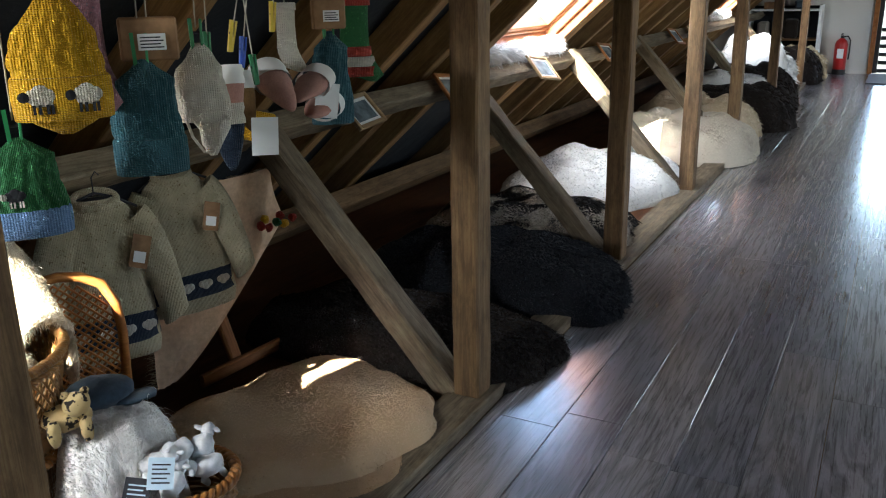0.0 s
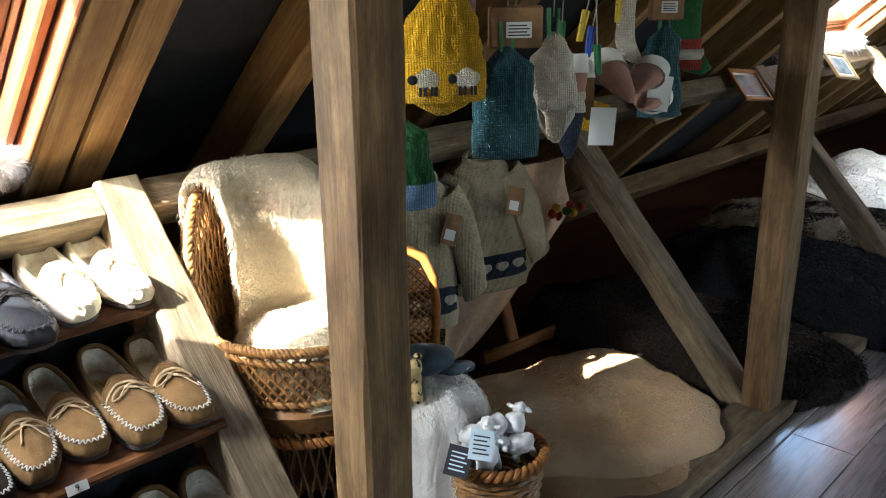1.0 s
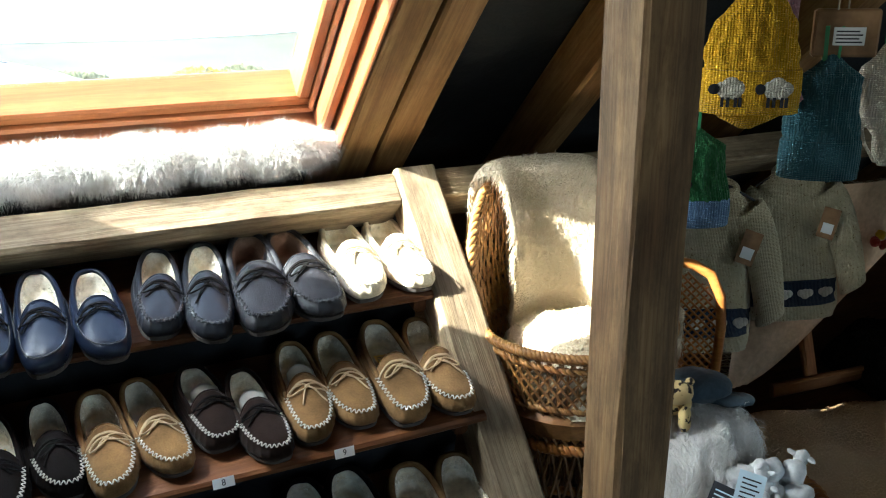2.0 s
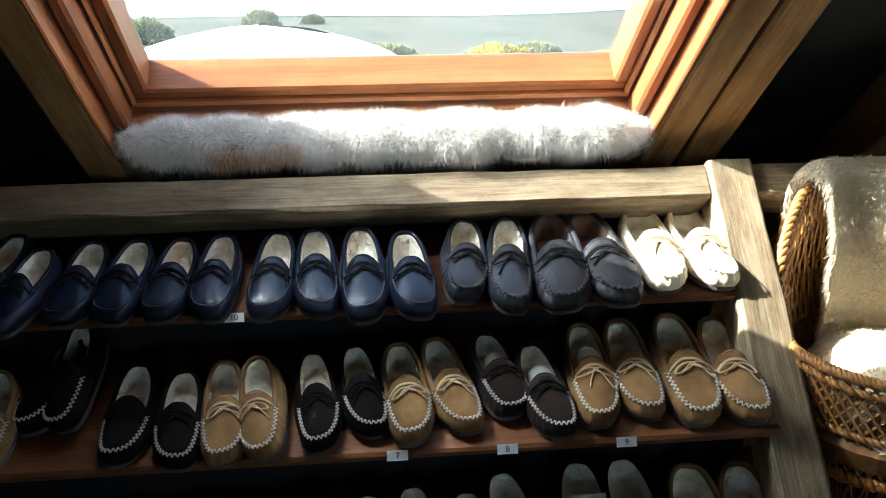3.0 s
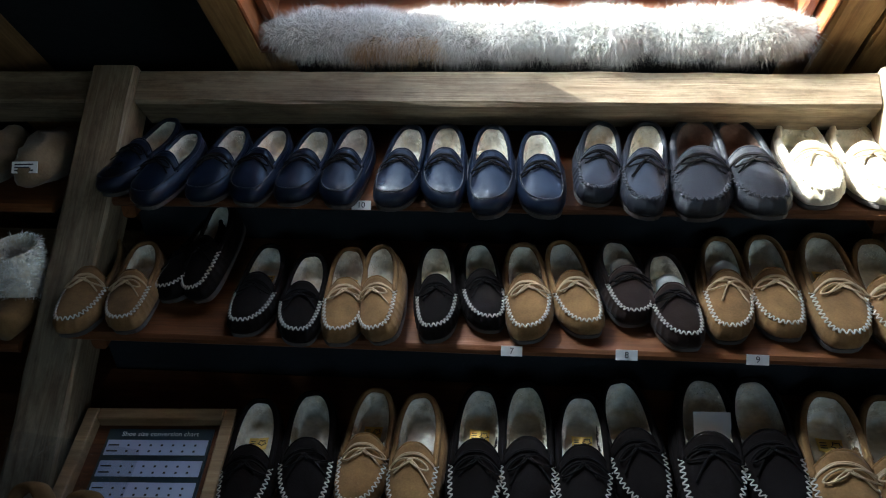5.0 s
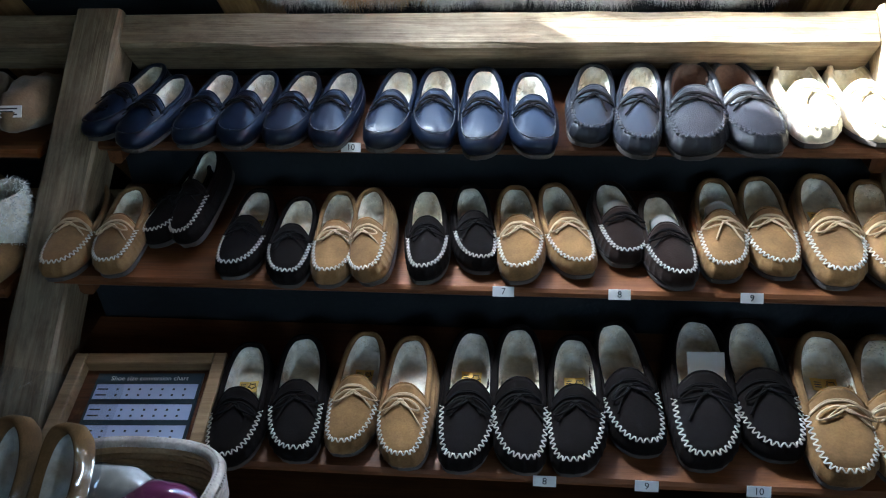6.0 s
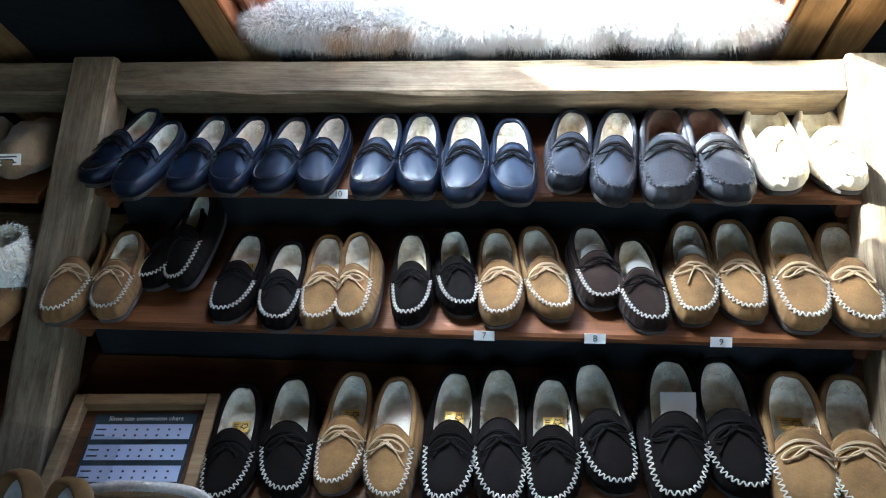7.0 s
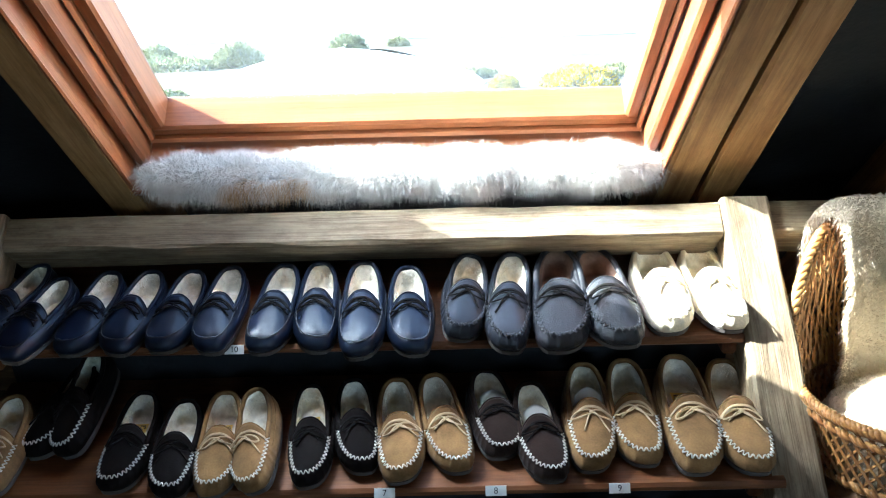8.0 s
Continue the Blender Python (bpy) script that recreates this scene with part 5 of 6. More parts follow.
def throw(off):
    """The sheepskin over the tub's back: from behind the rim, over it, down the inside and across the seat."""
    def f(u, v):
        a = -0.82 + 2.65 * u + 0.10 * math.sin(v * 7)
        top = tub_rim(a) + 0.022
        if v < 0.18:
            t = v / 0.18
            p = tub_at(a, top - 0.16 * (1 - t), 0.045 * (1 - 0.3 * t))
        elif v < 0.3:
            t = (v - 0.18) / 0.12
            p = tub_at(a, top + 0.02 * math.sin(math.pi * t), 0.03 - 0.085 * t)
        elif v < 0.75:
            t = (v - 0.3) / 0.45
            z = top + (0.56 - top) * t
            p = tub_at(a, z, -0.055 - 0.03 * math.sin(math.pi * t))
        else:
            t = (v - 0.75) / 0.25
            p = tub_at(a, 0.56, -0.05)
            p = p.lerp(Vector((0.02, -0.16, 0.535)), t)
        q = noise.noise_vector(p * 7) * 0.012
        return p + q + Vector((0, 0, off))
    return f


CREAM_THROW = fur_material("ivory_fleece", (0.64, 0.54, 0.38), (0.80, 0.72, 0.58))
hide("sheepskin_throw", Matrix.Translation(TUB), throw(0.0), 34, 50, 48000, 0.018, 0.0006, CREAM_THROW, "ivory sheepskin draped over the rattan tub chair", group="skins under the eaves", flow=(0, -0.1, -0.5), spread=0.7, seed=8, clumps=20.0)

hide("seat_fleece", Matrix.Translation(TUB + Vector((0.0, -0.01, 0.45))), pile(0.155, 0.155, 0.135, 31.0, 7, 0.12), 44, 16, 16000, 0.014, 0.0008, CREAM_THROW, "ivory sheepskin cushion filling the tub chair's seat", group="skins under the eaves", spread=0.7, seed=14, clumps=20.0)

# small cane chair
cane = thing("cane_chair", pose(1.255, 1.765, 0.012, 0, 0, -32), "small orange cane chair with a latticed rounded back", "chair")
bm = bmesh.new()
arch = [(-0.125, 0, 0.36), (-0.13, 0, 0.5), (-0.122, 0, 0.58), (-0.095, 0, 0.635), (-0.05, 0, 0.66), (0, 0, 0.668), (0.05, 0, 0.66), (0.095, 0, 0.635), (0.122, 0, 0.58), (0.13, 0, 0.5), (0.125, 0, 0.36)]
tube(bm, arch, 0.013, 10)
part("back_frame", bm, CANE_ORANGE, cane, smooth=True)
bm = bmesh.new()


def in_arch(x, z):
    return abs(x) < 0.122 and 0.36 < z < 0.5 + 0.155 * math.sqrt(max(0, 1 - (x / 0.125) ** 2))


for k in range(-14, 30):
    for s in (-1, 1):
        pts = [(s * (-0.13 + t), 0.003 * s, 0.36 + k * 0.021 + t) for t in [i * 0.013 for i in range(21)]]
        run = [p for p in pts if in_arch(p[0], p[2])]
        if len(run) > 1:
            tube(bm, run, 0.0032, 4)
part("back_lattice", bm, CANE_ORANGE, cane)["kind"] = "stuff"
bm = bmesh.new()
loft(bm, [((0.02, -0.10, 0.345), 0.11, 0.10), ((0.02, -0.10, 0.355), 0.12, 0.11), ((0.02, -0.10, 0.37), 0.115, 0.105)], 28)
part("seat", bm, CANE_ORANGE, cane)
for x, y in ((-0.11, 0.0), (0.11, 0.0), (-0.06, -0.17), (0.1, -0.17)):
    bm = bmesh.new()
    tube(bm, [(x, y, 0.0), (x * 0.95, y, 0.36)], 0.011, 8)
    part("leg", bm, CANE_ORANGE, cane, smooth=True)

# fleece pile with soft toys
hide("fleece_pile", pose(1.10, 1.45, 0.012), pile(0.13, 0.12, 0.455, 21.0, 6, 0.06), 40, 22, 42000, 0.034, 0.0005, WHITE_FUR, "fluffy white sheepskin folded into a tall pile", group="skins under the eaves", flow=(-0.1, -0.3, -0.5), spread=0.7, seed=12, clumps=25.0)
LEOPARD = patchy("yellow_plush_with_dark_spots", (0.55, 0.40, 0.18), (0.02, 0.015, 0.012), 55.0, 0.56)
DENIM = cloth("slate_blue_felt", (0.05, 0.075, 0.10), 120, 0.25)


def soft_toy(name, m, mat, label, blobs, group=""):
    ob = thing(name, m, label, "soft toy", group)
    for nm, c, r in blobs:
        bm = bmesh.new()
        bmesh.ops.create_icosphere(bm, subdivisions=3, radius=1.0, matrix=Matrix.Translation(c) @ Matrix.Diagonal((*r, 1)))
        for v in bm.verts:
            v.co += 0.0035 * noise.noise_vector(v.co * 90) + 0.004 * noise.noise_vector(v.co * 35)
        part(nm, bm, mat, ob, smooth=True)
    return ob


soft_toy("plush_cat", pose(1.005, 1.46, 0.475, 0, 0, -30), LEOPARD, "spotted yellow plush cat lying on a sheepskin", (("body", (0, 0, 0.025), (0.05, 0.03, 0.028)), ("head", (0.02, -0.02, 0.06), (0.028, 0.026, 0.025)), ("ear", (0.0, -0.02, 0.083), (0.008, 0.006, 0.009)), ("ear", (0.038, -0.02, 0.083), (0.008, 0.006, 0.009)), ("leg", (-0.03, -0.03, 0.01), (0.014, 0.014, 0.03)), ("leg", (0.03, -0.035, 0.008), (0.013, 0.013, 0.028))))
# a felt cap: rounded crown and a flat peak
soft_toy("beret", pose(1.12, 1.50, 0.475, 0, 0, -30), DENIM, "slate blue felt cap with a peak on the sheepskin pile", (("crown", (0, 0, 0.022), (0.075, 0.06, 0.032)), ("peak", (0.065, -0.03, 0.006), (0.05, 0.035, 0.010))))

bskt = thing("plush_basket", pose(1.15, 1.31, 0.012), "round wicker basket filled with white plush lambs", "basket")
bm = bmesh.new()
for i in range(22):
    z = 0.012 + 0.0135 * i
    r = 0.075 + 0.035 * (i / 21)
    tube(bm, [((r + 0.003 * math.sin(12 * a + i * math.pi)) * math.cos(a), (r + 0.003 * math.sin(12 * a + i * math.pi)) * math.sin(a), z) for a in [2 * math.pi * k / 48 for k in range(48)]], 0.0066, 5, True)
part("wicker_side", bm, CANE, bskt)
bm = bmesh.new()
for strand in range(2):
    tube(bm, [((0.113 + 0.007 * math.cos(a * 20 + strand * math.pi)) * math.cos(a), (0.113 + 0.007 * math.cos(a * 20 + strand * math.pi)) * math.sin(a), 0.312 + 0.007 * math.sin(a * 20 + strand * math.pi)) for a in [2 * math.pi * k / 160 for k in range(160)]], 0.0075, 6, True)
part("braided_rim", bm, CANE_ORANGE, bskt, smooth=True)
bm = bmesh.new()
loft(bm, [((0, 0, 0.004), 0.075, 0.075), ((0, 0, 0.01), 0.076, 0.076)], 24)
part("base", bm, CANE, bskt)
PLUSH = cloth("white_plush", (0.76, 0.76, 0.75), 70, 0.12, 1.0, 1.0, 0.3)
rng = random.Random(9)
for k, (dx, dy, dz, turn) in enumerate(((-0.055, -0.03, 0.33, 20), (0.03, -0.05, 0.335, 140), (0.06, 0.03, 0.33, 250), (-0.02, 0.045, 0.335, 80), (0.0, -0.005, 0.375, 200), (-0.06, 0.01, 0.37, 320), (0.05, -0.02, 0.365, 30))):
    soft_toy("plush_lamb", pose(1.15 + dx, 1.31 + dy, 0.012 + dz, rng.uniform(-25, 25), rng.uniform(-25, 25), turn), PLUSH, "small white plush lamb heaped in a basket", (("body", (0, 0, 0), (0.036, 0.024, 0.024)), ("head", (0.035, 0, 0.018), (0.017, 0.015, 0.017)), ("ear", (0.032, 0.018, 0.022), (0.006, 0.011, 0.005)), ("ear", (0.032, -0.018, 0.022), (0.006, 0.011, 0.005)), ("leg", (0.02, 0.013, -0.024), (0.008, 0.008, 0.018)), ("leg", (-0.02, 0.013, -0.024), (0.008, 0.008, 0.018)), ("leg", (0.02, -0.013, -0.024), (0.008, 0.008, 0.018)), ("leg", (-0.02, -0.013, -0.024), (0.008, 0.008, 0.018))), "plush lambs in the basket")
PALEBLUE = material("pale_blue_card", (0.62, 0.76, 0.82), 0.6)
for x, y, z, mat, sp in ((1.055, 1.265, 0.395, PALEBLUE, -40), (1.005, 1.285, 0.37, INK, -52)):
    t_ = part("toy_tag", boxed(-0.026, 0.026, -0.0008, 0.0008, -0.032, 0.032, 0), mat)
    t_.matrix_world = pose(x, y, z, -35, 14, sp)
    tagged(t_, "pale blue printed toy tag" if mat is PALEBLUE else "dark printed toy tag with a pale emblem", "tag", "toy tags")
    bm = bmesh.new()
    for k in range(5):
        box(bm, -0.018, 0.018 - 0.006 * (k % 2), -0.0016, -0.001, -0.02 + 0.009 * k, -0.017 + 0.009 * k)
    part("print", bm, INK if mat is PALEBLUE else PALEBLUE, t_)

# ---- the rack's lower corner ----
chart = thing("size_chart", shelf_pose(2) @ pose(-0.73, -0.022, 0.004, 6, 0, 3), "framed shoe size conversion chart in pale wood", "picture frame")
W2, H2 = 0.145, 0.225
for nm, a in (("frame_side", (-W2, -W2 + 0.024, 0, H2)), ("frame_side", (W2 - 0.024, W2, 0, H2)), ("frame_side", (-W2 + 0.0245, W2 - 0.0245, 0, 0.024)), ("frame_side", (-W2 + 0.0245, W2 - 0.0245, H2 - 0.024, H2))):
    part(nm, boxed(*a, 0, 0.03, 0.002), PALEWOOD, chart)
part("frame_back", boxed(-W2 + 0.02, W2 - 0.02, 0.02, H2 - 0.02, 0.001, 0.006, 0), SHELF, chart)
NAVYPRINT = material("navy_print", (0.025, 0.045, 0.06), 0.35)
BLUEPRINT = material("pale_lilac_print", (0.48, 0.55, 0.74), 0.35)
board = part("printed_sheet", boxed(-0.095, 0.105, 0.026, H2 - 0.034, 0.006, 0.010, 0), NAVYPRINT, chart, "navy printed chart with pale bands")
writing("Shoe size conversion chart", 0.0135, pose(0.005, 0.179, 0.0105), PAPER, board, "title")
bm = bmesh.new()
for k in range(3):
    y1 = 0.166 - 0.045 * k
    box(bm, -0.09, 0.1, y1 - 0.033, y1, 0.0102, 0.0108)
bands = part("band", bm, BLUEPRINT, board)
bm = bmesh.new()
for k in range(3):
    y1 = 0.166 - 0.045 * k
    for r_ in range(2):
        box(bm, -0.086, -0.066, y1 - 0.013 - 0.013 * r_, y1 - 0.010 - 0.013 * r_, 0.0109, 0.0113)
        for q in range(7):
            box(bm, -0.05 + 0.021 * q, -0.046 + 0.021 * q, y1 - 0.014 - 0.013 * r_, y1 - 0.010 - 0.013 * r_, 0.0109, 0.0113)
part("figures", bm, INK, board)["kind"] = "stuff"

ROPE = cloth("grey_flecked_rope", (0.52, 0.47, 0.42), 160, 0.35, 0.95, 0.8, 0.1)
STRAW = cloth("tan_rope_inside", (0.36, 0.25, 0.14), 160, 0.25, 0.95, 0.8, 0.0)
rb = thing("rope_basket", pose(-0.63, 1.18, 0.03), "oval coiled rope basket holding wrapped wool", "basket")


def coil_ring(rx, ry, z, n):
    """A rounded oblong ring of rope."""
    return [(rx * math.copysign(abs(math.cos(a)) ** 0.72, math.cos(a)), ry * math.copysign(abs(math.sin(a)) ** 0.72, math.sin(a)), z) for a in [2 * math.pi * (j + 0.5) / n for j in range(n)]]


for i in range(29):
    k = 0.78 + 0.22 * (i / 28) ** 0.7
    bm = bmesh.new()
    tube(bm, coil_ring(0.136 * k, 0.098 * k, 0.008 + 0.0112 * i, 48), 0.0068, 6, True)
    part("coil", bm, STRAW, rb, smooth=True)
bm = bmesh.new()
tube(bm, coil_ring(0.138, 0.100, 0.334, 64), 0.0085, 8, True)
for q in range(150):
    p0, p1 = [Vector(p) for p in coil_ring(0.138, 0.100, 0.3345, 150)][q], [Vector(p) for p in coil_ring(0.138, 0.100, 0.3345, 150)][(q + 1) % 150]
    out = Vector((p0.x, p0.y * 1.5, 0)).normalized()
    tube(bm, [p0 + out * 0.010 - Vector((0, 0, 0.004)), p0.lerp(p1, 0.4) + Vector((0, 0, 0.0085)), p1 - out * 0.010 - Vector((0, 0, 0.004))], 0.0016, 4)
part("rim", bm, ROPE, rb, "grey flecked rope rim", True)
bm = bmesh.new()
for q in range(4):
    tube(bm, coil_ring(0.140, 0.102, 0.322 - 0.011 * q, 64), 0.0072, 6, True)
part("outer_coils", bm, ROPE, rb, smooth=True)
bm = bmesh.new()
loft(bm, [((0, 0, 0.001), 0.105, 0.075), ((0, 0, 0.01), 0.107, 0.077)], 28)
part("base", bm, STRAW, rb)
FILM = material("clear_film", (0.9, 0.93, 1.0), 0.12)
ft, fn, fl, fbs = nodes_of(FILM)
clear, glint, facing, both = (fn.new("ShaderNodeBsdfTransparent"), fn.new("ShaderNodeBsdfGlossy"), fn.new("ShaderNodeFresnel"), fn.new("ShaderNodeMixShader"))
clear.inputs["Color"].default_value = (0.88, 0.92, 0.97, 1)
glint.inputs["Roughness"].default_value = 0.13
facing.inputs["IOR"].default_value = 2.1
wrinkle = fn.new("ShaderNodeBump")
wrinkle.inputs["Strength"].default_value, wrinkle.inputs["Distance"].default_value = 0.5, 0.012
fl.new(noise_node(FILM, 9.0, (1, 1, 1), 1), wrinkle.inputs["Height"])
fl.new(wrinkle.outputs["Normal"], glint.inputs["Normal"])
fl.new(facing.outputs["Fac"], both.inputs["Fac"])
fl.new(clear.outputs["BSDF"], both.inputs[1])
fl.new(glint.outputs["BSDF"], both.inputs[2])
fl.new(both.outputs["Shader"], fn["Material Output"].inputs["Surface"])
WOOL = [cloth("white_roving", (0.7, 0.68, 0.64), 60, 0.15), cloth("purple_roving", (0.22, 0.04, 0.13), 60, 0.3), cloth("grey_roving", (0.42, 0.42, 0.42), 60, 0.2), cloth("rust_roving", (0.30, 0.10, 0.05), 60, 0.3)]
for k, (dx, dy, z, r, rz, mat) in enumerate(((-0.03, 0.02, 0.30, (0.085, 0.036, 0.034), -12, 0), (0.065, -0.01, 0.30, (0.06, 0.035, 0.03), 10, 1), (0.01, -0.05, 0.29, (0.075, 0.03, 0.03), 14, 2), (-0.06, -0.03, 0.275, (0.07, 0.03, 0.03), 0, 3), (0.02, 0.0, 0.22, (0.11, 0.075, 0.05), 0, 2))):
    ob = thing("wool_skein", pose(-0.63 + dx * 0.85, 1.18 + dy * 0.9, 0.038 + z, 0, 0, rz), ("white", "purple", "grey", "rust-red", "grey")[k] + " wool roving wrapped in clear film", "wool", "wool in the rope basket")
    for nm, s_, m_, det in (("roving", 1.0, WOOL[mat], 0.006), ("film", 1.09, FILM, 0.004)):
        bm = bmesh.new()
        bmesh.ops.create_icosphere(bm, subdivisions=4, radius=1.0, matrix=Matrix.Diagonal((*(q * s_ for q in r), 1)))
        for v in bm.verts:
            v.co += det * noise.noise_vector(v.co * 30 + Vector((k, 0, 0)))
        o_ = part(nm, bm, m_, ob, smooth=True)
        if nm == "film":
            o_.visible_shadow = False

# bagged slippers leaning on the basket
bag = thing("bagged_slippers", pose(-0.695, 1.06, 0.432, 46, 0, -8) @ Matrix.Scale(0.8, 4), "pair of tan slippers sealed in a clear plastic bag", "slippers")
for side in (-1, 1):
    bm = bmesh.new()
    rings = []
    for inset, f in ((0.006, 0.0), (-0.003, 0.3), (-0.002, 0.65), (0.004, 0.93), (0.008, 1.0), (0.013, 0.95), (0.016, 0.5)):
        rings.append([bm.verts.new((foot(2 * math.pi * i / 48, inset).x + side * 0.052, foot(2 * math.pi * i / 48, inset).y, -0.03 + rim(2 * math.pi * i / 48) * f)) for i in range(48)])
    for ra, rb_ in zip(rings, rings[1:]):
        for i in range(48):
            bm.faces.new((ra[i], ra[(i + 1) % 48], rb_[(i + 1) % 48], rb_[i]))
    shoe = part("slipper", bm, TAN, bag, smooth=True)

    def insole(u, v):
        p, q = foot(math.pi * (0.02 + 0.96 * v), 0.015), foot(-math.pi * (0.02 + 0.96 * v), 0.015)
        return p.lerp(q, u) + Vector((side * 0.052, 0, -0.014 + 0.012 * abs(2 * u - 1) ** 3))

    def cover(u, v):
        y = -0.02 - 0.10 * v
        a_ = math.acos(y / 0.133)
        return Vector(((2 * u - 1) * abs(foot(a_, 0.008).x) + side * 0.052, y, -0.03 + rim(a_) + 0.010 * (1 - (2 * u - 1) ** 2) * (1 - v)))
    bm = bmesh.new()
    sheet(bm, insole, 10, 20)
    part("lining", bm, FLEECE, shoe, "cream fleece lining", True)
    bm = bmesh.new()
    sheet(bm, cover, 10, 12)
    part("vamp", bm, TAN, shoe, smooth=True)

def film_bag(u, v):
    x = -0.125 + 0.25 * u
    y = -0.15 + 0.36 * v
    edge_ = min(u, 1 - u, v, 1 - v)
    z = 0.032 * smooth_step(edge_ * 7) + 0.022 * noise.noise(Vector((x * 14, y * 14, 1))) + 0.008 * noise.noise(Vector((x * 30, y * 30, 4)))
    return Vector((x + 0.01 * noise.noise(Vector((y * 9, 0, 0))), y, z + 0.010))


bm = bmesh.new()
sheet(bm, film_bag, 40, 50)
fm = part("plastic_bag", bm, FILM, bag, "crinkled clear plastic", True)
fm.visible_shadow = False
bm = bmesh.new()
loft(bm, [((0.02, -0.1, 0.042), 0.045, 0.045), ((0.02, -0.1, 0.0425), 0.0452, 0.0452)], 36)
sticker = part("round_sticker", bm, INK, bag, "round black and white sticker")
bm = bmesh.new()
box(bm, 0.03, 0.06, -0.125, -0.075, 0.0432, 0.0438)
part("pale_half", bm, PALEBLUE, sticker)

# neighbouring bay: bagged tan slippers and fluffy white boots
for k, (y, z, tilt) in enumerate(((1.775, 0.685, 8), (1.575, 0.47, 8), (1.365, 0.25, 12))):
    sh = part("shelf", timber_mesh(1.5, 0.30, 0.02, 130 + k, 0.0006, 8), SHELF)
    sh.matrix_world = pose(-2.53, y, z, tilt, 0, 0) @ pose(0, 0.15, -0.0105)
    tagged(sh, "reddish pine shelf in the neighbouring bay", "shelf", "shelves of the slipper rack")
TAN_DULL = cloth("dull_tan_suede", (0.20, 0.14, 0.08), 200, 0.35)
for j in range(4):
    x = -1.075 - 0.115 * j
    ob = thing("bagged_slipper", pose(x, 1.775, 0.687, 8, 0, 6), "folded tan slipper in a clear bag with a white sticker", "slipper", "bagged slippers")
    bm = bmesh.new()
    bmesh.ops.create_icosphere(bm, subdivisions=3, radius=1.0, matrix=pose(0, 0.13, 0.05) @ Matrix.Diagonal((0.055, 0.12, 0.048, 1)))
    for v in bm.verts:
        v.co += 0.014 * noise.noise_vector(v.co * 22 + Vector((j, 0, 0))) + 0.005 * noise.noise_vector(v.co * 70)
        v.co.z = max(v.co.z, 0.001)
    part("slipper", bm, TAN_DULL, ob, smooth=True)
    st = part("sticker", boxed(-0.026, 0.026, -0.001, 0.001, -0.012, 0.012, 0), PAPER, ob, "white printed sticker")
    st.matrix_local = pose(0.0, 0.022, 0.072, -38, 0, 0)
    bm = bmesh.new()
    for q in range(3):
        box(bm, -0.02, 0.018 - 0.008 * (q % 2), -0.0018, -0.0012, -0.008 + 0.006 * q, -0.005 + 0.006 * q)
    part("print", bm, INK, st)


def boot_shaft(u, v):
    a = 2 * math.pi * u
    return Vector((0.045 * math.cos(a), 0.12 + 0.05 * math.sin(a), 0.03 + 0.12 * v))


for j in range(4):
    x = -1.055 - 0.10 * j
    ob = thing("fluffy_boot", pose(x, 1.575, 0.471, 8, 0, 3), "tan bootee slipper with a tall white fleece cuff", "slipper", "fluffy boots")
    bm = bmesh.new()
    rings = []
    for k in range(11):
        f = k / 10
        w = 0.047 * math.sin(math.pi * (0.08 + 0.84 * f)) ** 0.5
        rings.append(((0, 0, 0.01 + 0.20 * f), w, 0.03))
    loft(bm, rings, 22)
    bmesh.ops.rotate(bm, verts=bm.verts, matrix=Matrix.Rotation(radians(-90), 3, "X"))
    bmesh.ops.translate(bm, verts=bm.verts, vec=(0, 0, 0.032))
    part("foot", bm, TAN, ob, smooth=True)
    bm = bmesh.new()
    sheet(bm, boot_shaft, 24, 6)
    part("cuff", bm, FLEECE, ob, smooth=True)
    part("fleece", blades(boot_shaft, 24, 6, 3000, 0.014, 0.0009, (0, 0, 0.3), 0.6, j + 30), WHITE_FUR, ob)["kind"] = "stuff"

# ---- pictures on the purlin ----
PHOTO = cloth("faded_photograph", (0.16, 0.2, 0.22), 14.0, 0.6, 0.25, 0.02, 0.0)
face = Matrix.Translation((0, 1.979, 0.933)) @ Matrix(((1, 0, 0), OUT, -DOWN)).transposed().to_4x4()
for k, (x, mat, tilt, size) in enumerate(((2.80, PALEWOOD, 4, 1.0), (3.62, EASEL, -8, 1.15), (4.76, PALEWOOD, -10, 1.15), (6.05, EASEL, -8, 1.1), (8.15, EASEL, -6, 1.2), (8.9, PALEWOOD, 5, 1.2))):
    ob = thing("picture_frame", face @ pose(x, -0.105, 0.018, 0, 0, tilt), "small wooden picture frame propped on the purlin", "picture frame", "pictures on the purlin")
    w, h = 0.105 * size, 0.075 * size
    for a in ((-w, -w + 0.018, -h, h), (w - 0.018, w, -h, h), (-w + 0.0182, w - 0.0182, -h, -h + 0.018), (-w + 0.0182, w - 0.0182, h - 0.018, h)):
        part("frame_side", boxed(*a, 0, 0.016, 0.002), mat, ob)
    mount = part("mount", boxed(-w + 0.016, w - 0.016, -h + 0.016, h - 0.016, 0.002, 0.007, 0), PAPER, ob, "white mount")
    part("photograph", boxed(-w + 0.034, w - 0.034, -h + 0.032, h - 0.032, 0.0072, 0.0085, 0), PHOTO, mount)

